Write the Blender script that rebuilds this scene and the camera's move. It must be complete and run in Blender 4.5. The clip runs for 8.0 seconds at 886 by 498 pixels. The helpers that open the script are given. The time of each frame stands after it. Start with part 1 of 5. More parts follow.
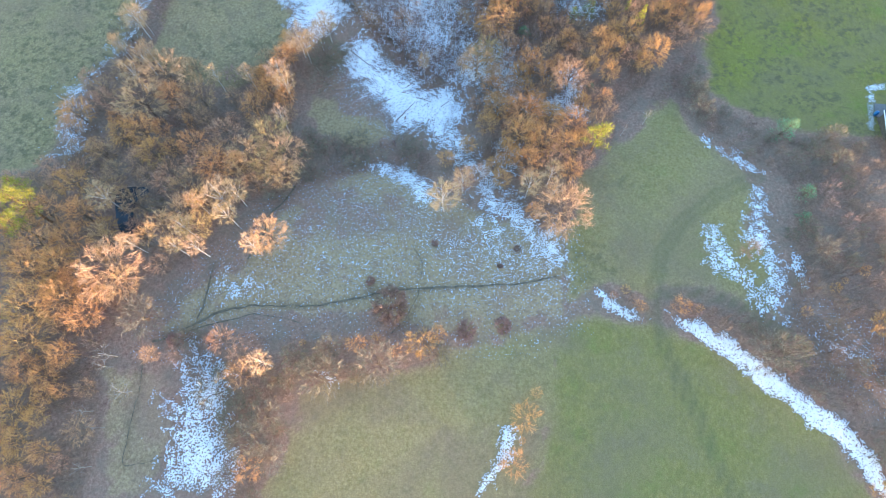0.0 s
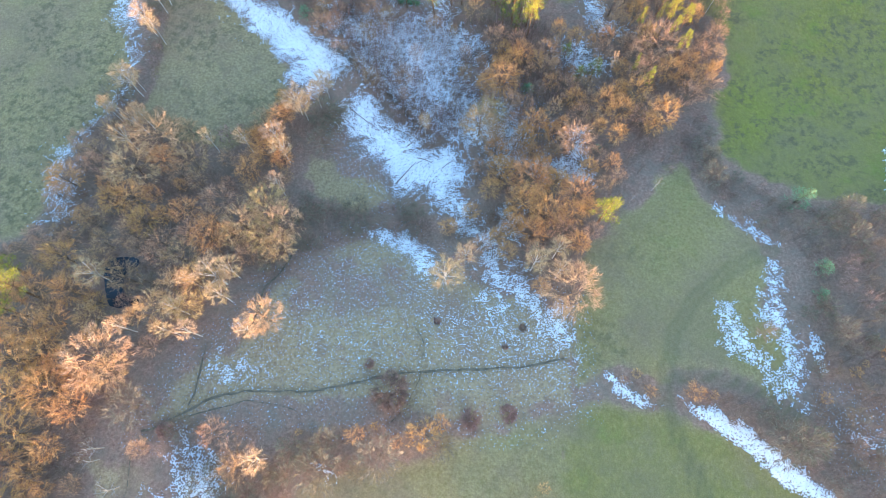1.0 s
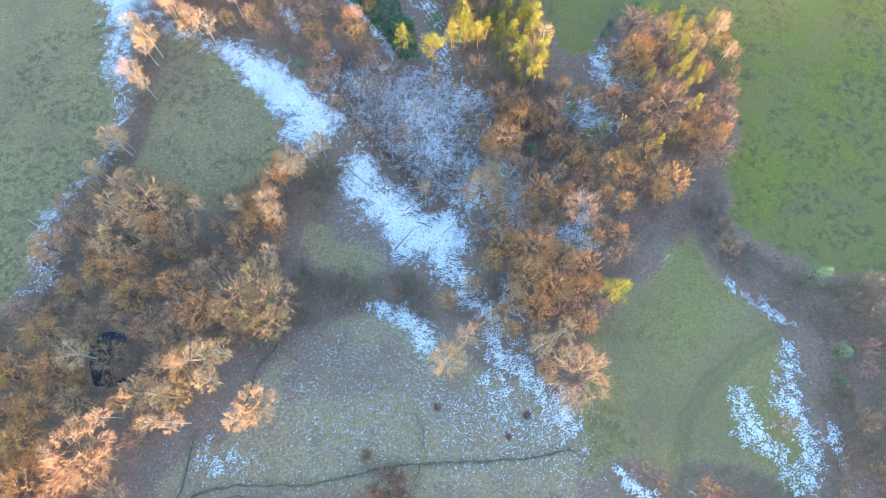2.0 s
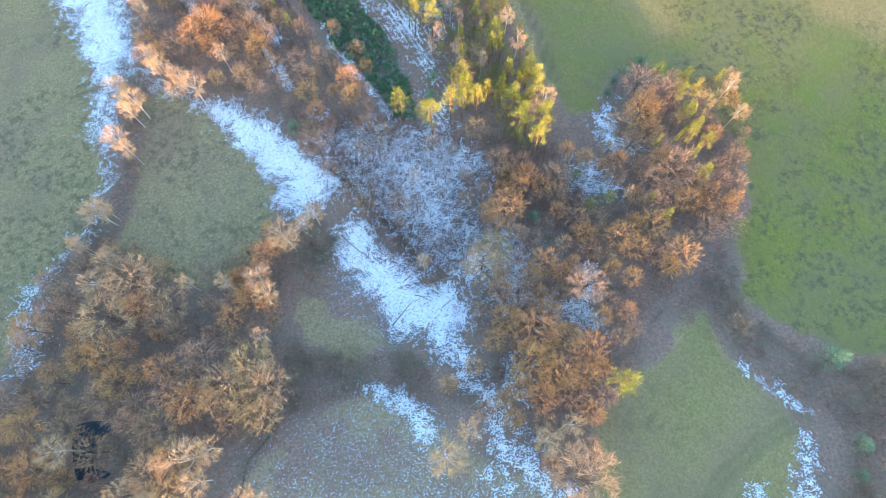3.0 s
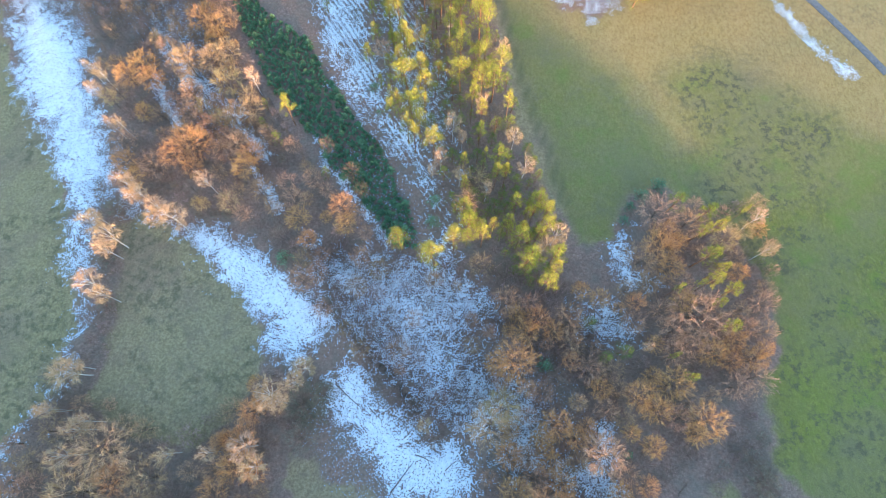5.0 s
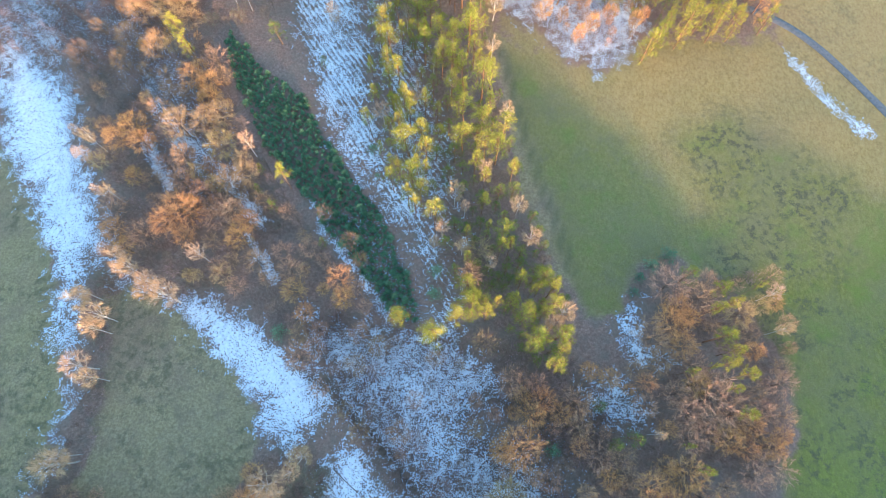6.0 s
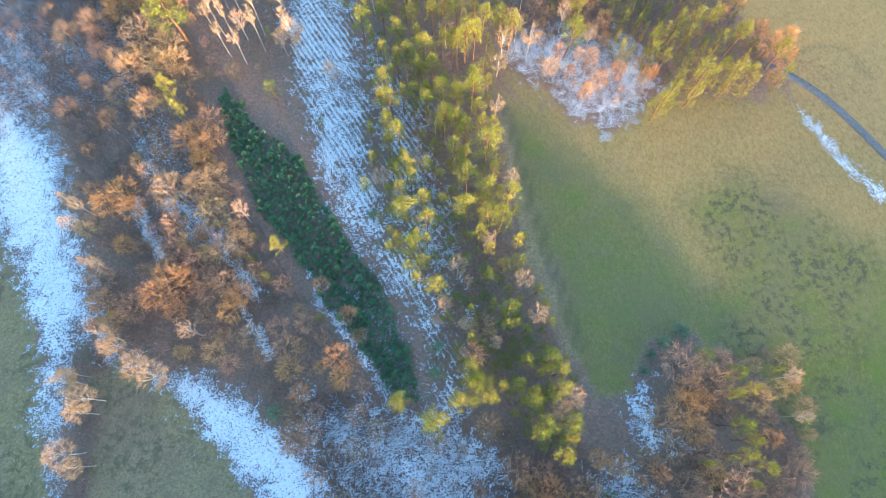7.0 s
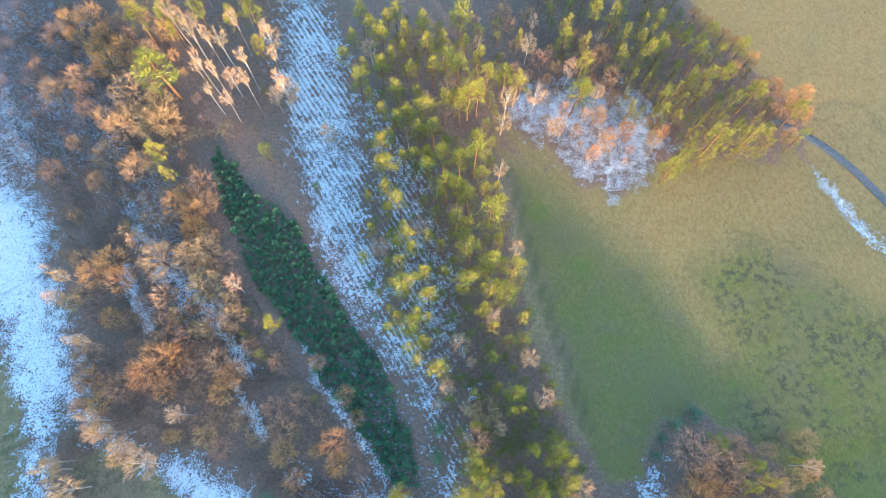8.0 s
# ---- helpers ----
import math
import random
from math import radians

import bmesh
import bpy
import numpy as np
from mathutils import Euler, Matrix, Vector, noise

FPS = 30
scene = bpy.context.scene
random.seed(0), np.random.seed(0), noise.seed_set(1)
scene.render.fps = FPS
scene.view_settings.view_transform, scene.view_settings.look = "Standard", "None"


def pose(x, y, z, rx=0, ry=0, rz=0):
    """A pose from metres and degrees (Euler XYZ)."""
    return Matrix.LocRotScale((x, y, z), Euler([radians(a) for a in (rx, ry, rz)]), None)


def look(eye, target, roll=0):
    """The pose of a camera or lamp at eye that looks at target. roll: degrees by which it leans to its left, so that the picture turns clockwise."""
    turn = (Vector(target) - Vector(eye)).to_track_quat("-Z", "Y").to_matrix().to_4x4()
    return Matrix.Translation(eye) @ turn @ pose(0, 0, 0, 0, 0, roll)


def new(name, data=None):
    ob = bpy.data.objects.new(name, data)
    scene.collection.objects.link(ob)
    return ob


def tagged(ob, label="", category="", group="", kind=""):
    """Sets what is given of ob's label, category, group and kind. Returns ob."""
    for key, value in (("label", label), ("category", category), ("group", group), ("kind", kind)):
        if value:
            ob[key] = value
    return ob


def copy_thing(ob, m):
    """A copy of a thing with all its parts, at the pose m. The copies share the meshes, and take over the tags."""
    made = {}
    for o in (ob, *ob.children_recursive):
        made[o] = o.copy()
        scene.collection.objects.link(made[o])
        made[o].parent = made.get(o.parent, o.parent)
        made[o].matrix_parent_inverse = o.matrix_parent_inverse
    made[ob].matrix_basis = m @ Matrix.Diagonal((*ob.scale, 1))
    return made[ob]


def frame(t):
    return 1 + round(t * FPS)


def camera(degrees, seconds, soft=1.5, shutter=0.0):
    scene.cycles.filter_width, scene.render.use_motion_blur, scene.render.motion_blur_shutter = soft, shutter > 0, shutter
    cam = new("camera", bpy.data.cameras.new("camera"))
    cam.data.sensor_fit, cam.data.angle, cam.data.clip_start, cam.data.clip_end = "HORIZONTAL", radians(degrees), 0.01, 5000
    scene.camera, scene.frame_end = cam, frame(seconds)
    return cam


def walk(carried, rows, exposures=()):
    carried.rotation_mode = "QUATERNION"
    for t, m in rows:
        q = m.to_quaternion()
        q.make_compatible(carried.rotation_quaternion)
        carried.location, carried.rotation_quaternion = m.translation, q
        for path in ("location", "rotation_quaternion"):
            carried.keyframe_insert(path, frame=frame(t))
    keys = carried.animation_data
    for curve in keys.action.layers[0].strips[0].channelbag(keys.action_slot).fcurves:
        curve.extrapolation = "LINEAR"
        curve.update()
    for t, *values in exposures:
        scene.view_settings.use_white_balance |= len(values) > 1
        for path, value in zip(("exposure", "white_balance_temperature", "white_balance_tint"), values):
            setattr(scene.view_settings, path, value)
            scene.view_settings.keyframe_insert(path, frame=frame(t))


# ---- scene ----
cam = camera(77.0, 8.0, soft=0.7)
PATH = [
    (0, (0.001, 0.069, 79.98), (0.002, 0.668, 78.072), -0.8),
    (0.5, (-0.093, 5.962, 79.975), (-0.092, 6.567, 78.069), -0.9),
    (1, (-0.193, 11.85, 79.97), (-0.191, 12.46, 78.065), -0.8),
    (1.5, (-0.286, 17.776, 79.963), (-0.279, 18.394, 78.061), -0.3),
    (1.7, (-0.3, 20.219, 79.962), (-0.294, 20.834, 78.059), -0.3),
    (3, (-0.134, 36.883, 79.984), (-0.123, 37.499, 78.081), -0.3),
    (3.5, (-0.073, 43.283, 79.988), (-0.062, 43.896, 78.084), -0.4),
    (4, (-0.029, 49.622, 79.991), (-0.017, 50.234, 78.087), -0.4),
    (4.5, (-0.004, 55.894, 79.996), (0.008, 56.506, 78.092), -0.3),
    (6, (0.006, 74.571, 80.011), (0.018, 75.188, 78.109), -0.5),
    (6.5, (0.005, 80.788, 80.013), (0.016, 81.406, 78.111), -0.6),
    (7, (0.002, 87.0, 80.014), (0.014, 87.621, 78.113), -0.5),
    (7.5, (-0.003, 93.206, 80.014), (0.012, 93.828, 78.113), -0.3),
    (8, (-0.005, 99.409, 80.014), (0.009, 100.032, 78.113), -0.3),
]
walk(cam, [(t, look(eye, target, roll)) for t, eye, target, roll in PATH],
     exposures=[(0, 3.17, 5980, 15), (3.5, 3.22, 5930, 15), (4.5, 3.1, 5850, 14), (6.5, 2.91, 5650, 11), (8, 2.81, 5420, 9)])

# ---- light ----
SUN_AZIMUTH, SUN_HEIGHT = 148.0, 5.2      # degrees from +y towards +x, and above the horizon
to_sun = Vector((math.sin(radians(SUN_AZIMUTH)) * math.cos(radians(SUN_HEIGHT)),
                 math.cos(radians(SUN_AZIMUTH)) * math.cos(radians(SUN_HEIGHT)), math.sin(radians(SUN_HEIGHT))))
world = bpy.data.worlds.new("winter_sky")
scene.world = world
world.use_nodes = True
sky = world.node_tree.nodes.new("ShaderNodeTexSky")
sky.sky_type, sky.sun_disc = "NISHITA", False
sky.sun_elevation, sky.sun_rotation = radians(SUN_HEIGHT), radians(SUN_AZIMUTH)
sky.air_density, sky.dust_density, sky.ozone_density = 1.0, 0.8, 1.8
back = world.node_tree.nodes["Background"]
back.inputs["Strength"].default_value = 0.15
world.node_tree.links.new(sky.outputs["Color"], back.inputs["Color"])
sun = new("sun", bpy.data.lights.new("sun", "SUN"))
sun.data.energy, sun.data.angle, sun.data.color = 2.4, radians(3.2), (1.0, 0.62, 0.31)
sun.matrix_world = look(to_sun * 400, (0, 0, 0))


# ---- materials ----
def material(name, rough=0.9):
    m = bpy.data.materials.new(name)
    m.use_nodes = True
    tree = m.node_tree
    shader = tree.nodes["Principled BSDF"]
    shader.inputs["Roughness"].default_value = rough
    shader.inputs["Specular IOR Level"].default_value = 0.2
    return m, tree, shader


def node(tree, kind, **inputs):
    n = tree.nodes.new(kind)
    for key, value in inputs.items():
        n.inputs[key.replace("_", " ")].default_value = value
    return n


def noise_of(tree, scale, detail=4.0, roughness=0.6, stretch=None):
    """A noise texture in metres of the world."""
    place = tree.nodes.new("ShaderNodeNewGeometry").outputs["Position"]
    if stretch:
        mapping = tree.nodes.new("ShaderNodeMapping")
        mapping.inputs["Scale"].default_value = stretch[0]
        mapping.inputs["Rotation"].default_value = (0, 0, radians(stretch[1]))
        tree.links.new(place, mapping.inputs["Vector"])
        place = mapping.outputs["Vector"]
    n = node(tree, "ShaderNodeTexNoise", Scale=scale, Detail=detail, Roughness=roughness)
    tree.links.new(place, n.inputs["Vector"])
    return n.outputs["Fac"]


def ramp(tree, value, stops):
    n = tree.nodes.new("ShaderNodeValToRGB")
    while len(n.color_ramp.elements) < len(stops):
        n.color_ramp.elements.new(0.5)
    for element, (at, colour) in zip(n.color_ramp.elements, stops):
        element.position, element.color = at, (*colour, 1)
    tree.links.new(value, n.inputs["Fac"])
    return n.outputs["Color"]


def span(tree, value, low, high, to_low=0.0, to_high=1.0):
    n = tree.nodes.new("ShaderNodeMapRange")
    for i, v in enumerate((low, high, to_low, to_high), 1):
        n.inputs[i].default_value = v
    tree.links.new(value, n.inputs[0])
    return n.outputs[0]


def sums(tree, how, a, b):
    n = tree.nodes.new("ShaderNodeMath")
    n.operation = how
    for i, v in enumerate((a, b)):
        if isinstance(v, (int, float)):
            n.inputs[i].default_value = v
        else:
            tree.links.new(v, n.inputs[i])
    return n.outputs[0]


def mixed(tree, fac, a, b, how="MIX"):
    n = tree.nodes.new("ShaderNodeMix")
    n.data_type, n.blend_type = "RGBA", how
    for socket, v in ((n.inputs["Factor"], fac), (n.inputs[6], a), (n.inputs[7], b)):
        if isinstance(v, (int, float)):
            socket.default_value = v
        elif isinstance(v, tuple):
            socket.default_value = (*v, 1)
        else:
            tree.links.new(v, socket)
    return n.outputs[2]


def bumped(tree, shader, height, strength, distance):
    n = node(tree, "ShaderNodeBump", Strength=strength, Distance=distance)
    tree.links.new(height, n.inputs["Height"])
    tree.links.new(n.outputs["Normal"], shader.inputs["Normal"])


def ground_material():
    m, tree, shader = material("grass_and_leaf_litter", 0.95)

    def mask(name):
        n = tree.nodes.new("ShaderNodeAttribute")
        n.attribute_name = name
        return n.outputs["Fac"]
    fine, mid, broad = noise_of(tree, 2.2, 5, 0.7), noise_of(tree, 0.35, 5, 0.65), noise_of(tree, 0.06, 4, 0.6)
    blades = noise_of(tree, 1.6, 5, 0.72, ((1.3, 0.8, 1.0), 12))
    patches = noise_of(tree, 0.13, 6, 0.7)
    litter = ramp(tree, fine, [(0.3, (0.18, 0.112, 0.08)), (0.5, (0.28, 0.18, 0.13)), (0.72, (0.40, 0.275, 0.20))])
    litter = mixed(tree, span(tree, mid, 0.4, 0.65), litter, mixed(tree, fine, (0.14, 0.105, 0.075), (0.32, 0.245, 0.18)))
    dull = ramp(tree, fine, [(0.28, (0.21, 0.152, 0.085)), (0.5, (0.34, 0.255, 0.145)), (0.72, (0.48, 0.37, 0.225))])
    dull = mixed(tree, span(tree, mid, 0.52, 0.68, 0, 0.5), dull, (0.22, 0.155, 0.12))
    dull = mixed(tree, span(tree, broad, 0.5, 0.62, 0, 0.6), dull, mixed(tree, fine, (0.16, 0.10, 0.075), (0.34, 0.235, 0.18)))
    green = ramp(tree, blades, [(0.28, (0.15, 0.148, 0.032)), (0.5, (0.21, 0.197, 0.047)), (0.72, (0.28, 0.25, 0.075))])
    green = mixed(tree, span(tree, broad, 0.42, 0.6, 0, 0.5), green, (0.225, 0.2, 0.09))
    green = mixed(tree, span(tree, patches, 0.5, 0.66, 0, 0.75), green, mixed(tree, fine, (0.16, 0.14, 0.06), (0.24, 0.205, 0.11)))
    green = mixed(tree, span(tree, patches, 0.46, 0.34, 0, 0.6), green, mixed(tree, fine, (0.13, 0.175, 0.025), (0.20, 0.25, 0.045)))
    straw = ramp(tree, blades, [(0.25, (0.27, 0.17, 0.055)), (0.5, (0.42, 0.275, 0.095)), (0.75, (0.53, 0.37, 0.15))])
    grass = mixed(tree, mask("green"), dull, green)
    grass = mixed(tree, mask("lush"), grass, ramp(tree, blades, [(0.3, (0.17, 0.195, 0.025)), (0.7, (0.27, 0.285, 0.05))]))
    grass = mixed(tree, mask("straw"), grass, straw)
    clumps = sums(tree, "MULTIPLY", span(tree, noise_of(tree, 0.8, 4, 0.7), 0.47, 0.6), span(tree, noise_of(tree, 0.16, 3, 0.6), 0.36, 0.52))
    clumps = sums(tree, "MULTIPLY", clumps, mask("clumps"))
    grass = mixed(tree, clumps, grass, mixed(tree, fine, (0.085, 0.08, 0.042), (0.16, 0.14, 0.08)))
    colour = mixed(tree, span(tree, sums(tree, "ADD", mask("grass"), span(tree, mid, 0.3, 0.7, -0.25, 0.25)), 0.35, 0.65), litter, grass)
    colour = mixed(tree, mask("path"), colour, mixed(tree, fine, (0.03, 0.03, 0.018), (0.10, 0.085, 0.055)))
    colour = mixed(tree, mask("track"), colour, mixed(tree, blades, (0.08, 0.085, 0.035), (0.22, 0.19, 0.10)))
    tips = noise_of(tree, 5.5, 3, 0.7)
    shade = tree.nodes.new("ShaderNodeCombineColor")
    for i in range(3):
        tree.links.new(span(tree, tips, 0.32, 0.68, 0.86, 1.14), shade.inputs[i])
    colour = mixed(tree, 1.0, colour, shade.outputs[0], "MULTIPLY")
    tree.links.new(colour, shader.inputs["Base Color"])
    bumped(tree, shader, sums(tree, "ADD", sums(tree, "ADD", fine, blades), tips), 0.5, 0.15)
    return m


def sapling_material():
    m, tree, shader = material("thin_grey_stems", 0.9)
    value = noise_of(tree, 0.25, 3, 0.6)
    geometry = tree.nodes.new("ShaderNodeNewGeometry")
    colour = mixed(tree, span(tree, value, 0.35, 0.65), (0.20, 0.15, 0.11), (0.34, 0.22, 0.14))
    colour = mixed(tree, geometry.outputs["Random Per Island"], mixed(tree, 0.5, colour, (0.08, 0.06, 0.05)), mixed(tree, 0.35, colour, (0.45, 0.36, 0.28)))
    tree.links.new(colour, shader.inputs["Base Color"])
    return m


def plain_material(name, dark, light, scale=3.0, rough=0.9, spread=0.0, island=0.0, bump=0.0):
    """A mottled surface; spread: variation from object to object, island: from piece to piece."""
    m, tree, shader = material(name, rough)
    value = noise_of(tree, scale, 4, 0.65)
    colour = mixed(tree, span(tree, value, 0.3, 0.7), dark, light)
    if spread:
        info = tree.nodes.new("ShaderNodeObjectInfo")
        hue = node(tree, "ShaderNodeHueSaturation")
        tree.links.new(span(tree, info.outputs["Random"], 0, 1, 0.5 - 0.035 * spread, 0.5 + 0.035 * spread), hue.inputs["Hue"])
        tree.links.new(span(tree, info.outputs["Random"], 0, 1, 1 + 0.3 * spread, 1 - 0.35 * spread), hue.inputs["Value"])
        tree.links.new(colour, hue.inputs["Color"])
        colour = hue.outputs["Color"]
    if island:
        geometry = tree.nodes.new("ShaderNodeNewGeometry")
        hue = node(tree, "ShaderNodeHueSaturation")
        tree.links.new(span(tree, geometry.outputs["Random Per Island"], 0, 1, 1 - island, 1 + island), hue.inputs["Value"])
        tree.links.new(colour, hue.inputs["Color"])
        colour = hue.outputs["Color"]
    tree.links.new(colour, shader.inputs["Base Color"])
    if bump:
        bumped(tree, shader, value, bump, 0.1)
    return m


GROUND = ground_material()


def snow_material():
    """Old snow with grass tips standing through; the blue of shade is put into its colour where it is thin."""
    m, tree, shader = material("old_snow", 0.6)
    cover = tree.nodes.new("ShaderNodeAttribute")
    cover.attribute_name = "cover"
    value = noise_of(tree, 2.0, 4, 0.65)
    tips = noise_of(tree, 4.0, 3, 0.64)
    snow = mixed(tree, span(tree, value, 0.3, 0.7), (0.68, 0.73, 0.75), (0.90, 0.925, 0.92))
    snow = mixed(tree, span(tree, cover.outputs["Fac"], 0.32, 0.57), (0.48, 0.62, 0.77), snow)
    shown = span(tree, sums(tree, "SUBTRACT", cover.outputs["Fac"], tips), -0.03, 0.02)
    tree.links.new(snow, shader.inputs["Base Color"])
    tree.links.new(shown, shader.inputs["Alpha"])
    bumped(tree, shader, sums(tree, "ADD", tips, shown), 0.8, 0.1)
    return m


SNOW = snow_material()
SOIL = plain_material("damp_trodden_soil", (0.10, 0.085, 0.058), (0.21, 0.175, 0.12), 1.6, 0.95, bump=0.4)
ASPHALT = plain_material("worn_asphalt", (0.13, 0.13, 0.13), (0.22, 0.22, 0.215), 2.0, 0.85, bump=0.3)
BARK = plain_material("grey_brown_bark", (0.13, 0.09, 0.065), (0.27, 0.195, 0.14), 4.0, 0.9)
BIRCH_BARK = plain_material("white_birch_bark", (0.30, 0.27, 0.24), (0.68, 0.64, 0.58), 5.0, 0.7)
PINE_BARK = plain_material("red_pine_bark", (0.14, 0.075, 0.045), (0.32, 0.18, 0.10), 4.0, 0.9)
DEAD_WOOD = plain_material("bleached_dead_wood", (0.24, 0.215, 0.185), (0.42, 0.38, 0.33), 5.0, 0.8)
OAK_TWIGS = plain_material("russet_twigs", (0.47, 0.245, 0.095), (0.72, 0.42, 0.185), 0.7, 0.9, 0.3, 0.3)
TAN_TWIGS = plain_material("tan_twigs", (0.41, 0.265, 0.125), (0.63, 0.43, 0.23), 0.7, 0.9, 0.5, 0.3)
GREY_TWIGS = plain_material("grey_brown_twigs", (0.21, 0.145, 0.105), (0.39, 0.28, 0.205), 0.9, 0.9, 0.6, 0.35)
BROWN_TWIGS = plain_material("warm_brown_twigs", (0.38, 0.22, 0.12), (0.60, 0.375, 0.215), 0.8, 0.9, 0.4, 0.32)
OLIVE_TWIGS = plain_material("olive_willow_twigs", (0.165, 0.14, 0.095), (0.30, 0.26, 0.18), 0.9, 0.9, 0.4, 0.35)
BIRCH_TWIGS = plain_material("pinkish_birch_twigs", (0.40, 0.265, 0.15), (0.60, 0.43, 0.26), 0.9, 0.9, 0.4, 0.35)
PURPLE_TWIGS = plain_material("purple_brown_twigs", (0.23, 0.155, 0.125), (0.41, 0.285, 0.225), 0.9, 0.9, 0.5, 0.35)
STEMS = sapling_material()
# pine green in two tones: sunlight put into the yellow one, shade into the deep one
SUNLIT_NEEDLES = plain_material("sunlit_yellow_green_pine_needles", (0.17, 0.19, 0.03), (0.44, 0.41, 0.065), 0.9, 0.75, 0.45, 0.25)
SHADED_NEEDLES = plain_material("shaded_green_pine_needles", (0.10, 0.145, 0.035), (0.28, 0.31, 0.06), 0.9, 0.75, 0.6, 0.28)
DARK_NEEDLES = plain_material("dark_green_needles", (0.10, 0.20, 0.105), (0.22, 0.37, 0.19), 1.5, 0.8, 0.5, 0.35)
MAROON_TWIGS = plain_material("maroon_hawthorn_twigs", (0.20, 0.125, 0.10), (0.38, 0.245, 0.195), 0.9, 0.9, 0.3, 0.35)
WATER = plain_material("dark_pond_water", (0.02, 0.03, 0.04), (0.035, 0.05, 0.06), 0.3, 0.15)
WATER.node_tree.nodes["Principled BSDF"].inputs["Specular IOR Level"].default_value = 0.5
ROOF = plain_material("slate_blue_roof_sheet", (0.03, 0.05, 0.07), (0.06, 0.085, 0.11), 1.0, 0.5)
BOARDS = plain_material("dark_stained_boards", (0.1, 0.08, 0.06), (0.17, 0.14, 0.11), 1.0, 0.85)
WHITE_PAINT = plain_material("white_painted_trim", (0.7, 0.7, 0.7), (0.82, 0.82, 0.82), 1.0, 0.5)
BLUE_PLASTIC = plain_material("blue_plastic", (0.02, 0.12, 0.3), (0.04, 0.2, 0.42), 1.0, 0.4)

SHADE_RIDGE = 21.0      # height of an unseen hill, added in the south to keep the valley in shade
SHED_X, SHED_Y = 74.0, 48.6

# ---- plan of the place, in metres ----
ROUGH_MEADOW = [(-42.3, 13.3), (-37.1, 21), (-30.9, 24.7), (-27.1, 33.7), (-21.3, 38.9), (-13.9, 42.6), (-9, 42.5), (-1.1, 38.5), (6.2, 33.3), (14, 29.7), (19.1, 27.5), (18.2, 14.8), (11.9, 13.3), (5.2, 11.7), (-0.5, 12.6), (-7.9, 14.4), (-15.3, 14.9), (-25.3, 15.5), (-32.7, 14.8), (-39.7, 12.6)]
LOWER_FIELD = [(-25.8, -13.5), (-22.2, -1.8), (-19.5, 4.2), (-13.3, 6.4), (-5.3, 7.4), (2.8, 10.9), (9.3, 12.5), (18.1, 13.6), (18.3, 11.5), (13.3, -0.8), (7.8, -17.2), (-28.4, -16.7)]
GREEN_FIELD = [(18.2, 14.8), (30.1, 14.2), (37, 11.2), (43.3, 6.3), (51.4, 0.1), (55.7, -10.7), (58.2, -18), (7.8, -17.2), (13.3, -0.8)]
SLOPE_FIELD = [(19.5, 27.5), (21.3, 36.9), (26.2, 41), (34, 48.8), (40.6, 53.3), (43.7, 45.7), (47.9, 39.9), (49.5, 35.6), (47, 28.6), (49.4, 23.9), (49.8, 14.3), (41.4, 17.8), (34.1, 18.9), (30.6, 18.1), (27.5, 19.4), (23.2, 18.6), (18.7, 16.1)]
EAST_FIELD = [(10.1, 153.6), (13.9, 145.7), (24.3, 141.7), (30.1, 136.7), (40.5, 143.7), (56.8, 145.1), (65.2, 144.2), (80.7, 127), (104.6, 101.1), (85.9, 60.8), (50.4, 61.7), (53.7, 84.4), (47.4, 96.1), (39.1, 101.6), (33.2, 99.4), (29.4, 92.1), (23, 90.5), (20.1, 97.9), (15.6, 111.7), (12.9, 129), (10.5, 142.1)]
EAST_FIELD_LOW = [(54, 94.4), (103, 112.6), (76, 43.8), (58.7, 46.8), (52.9, 49.6), (47.9, 56.1), (48, 63), (54.1, 75.7)]
STRAW_FIELD = [(38.5, 227), (157.6, 223.4), (114.5, 119.8), (78.9, 138.3), (71.8, 145.1), (67.6, 153.4), (59.4, 164.7), (53.2, 172.7)]
STRAW_VERGE = [(66.3, 157), (118.3, 154.3), (103, 114.4), (75.4, 125.8), (71.1, 134.2), (66.5, 144.2)]
# dry grass whose straw colour also holds the gold of low sun
SUNLIT_DRY_GRASS = [(10.2, 156.3), (14, 147), (21.7, 136.9), (29.4, 130.8), (37.2, 120.5), (44.1, 108.8), (47.3, 110.7), (41.6, 123.7), (53.7, 128.9), (67.1, 120.7), (76.5, 111.9), (95.3, 101.4), (102.6, 121.9), (81, 128.1), (65.5, 145.5), (40.6, 144.3), (30.1, 137.3), (20.4, 145.6)]
WEST_FIELD = [(-144.2, 172.6), (-89.8, 149.4), (-83.3, 132.4), (-69.6, 111.4), (-64.9, 98.5), (-59.8, 82.5), (-60.2, 74.8), (-64.2, 64.1), (-102.6, 58.2)]
WEST_FIELD_LOW = [(-121.1, 82.4), (-89.5, 90.6), (-61.2, 81.1), (-62.3, 69), (-66.2, 61.4), (-68.9, 50.5), (-70.7, 43.3), (-104.4, 40.3)]
TRIANGLE_FIELD = [(-56.4, 98.3), (-53.1, 99.3), (-43.5, 93.8), (-34.9, 85.3), (-29.4, 77.2), (-28.1, 72.4), (-31.5, 69.6), (-32.6, 63.3), (-40, 60), (-47.2, 61.9), (-55.2, 67.4), (-53.8, 74.7), (-54.2, 85.5)]
SMALL_CLEARING = [(-23.2, 59.6), (-18.8, 56.4), (-12.4, 53.3), (-8.2, 50.1), (-14.2, 47.3), (-21.5, 50.1), (-24.4, 55.1)]
ROUGH_CORNER = [(-48.1, 9.3), (-39.7, 7.6), (-37.6, -1.5), (-38.1, -8.7), (-45.6, -8.6), (-47.9, 0.1)]
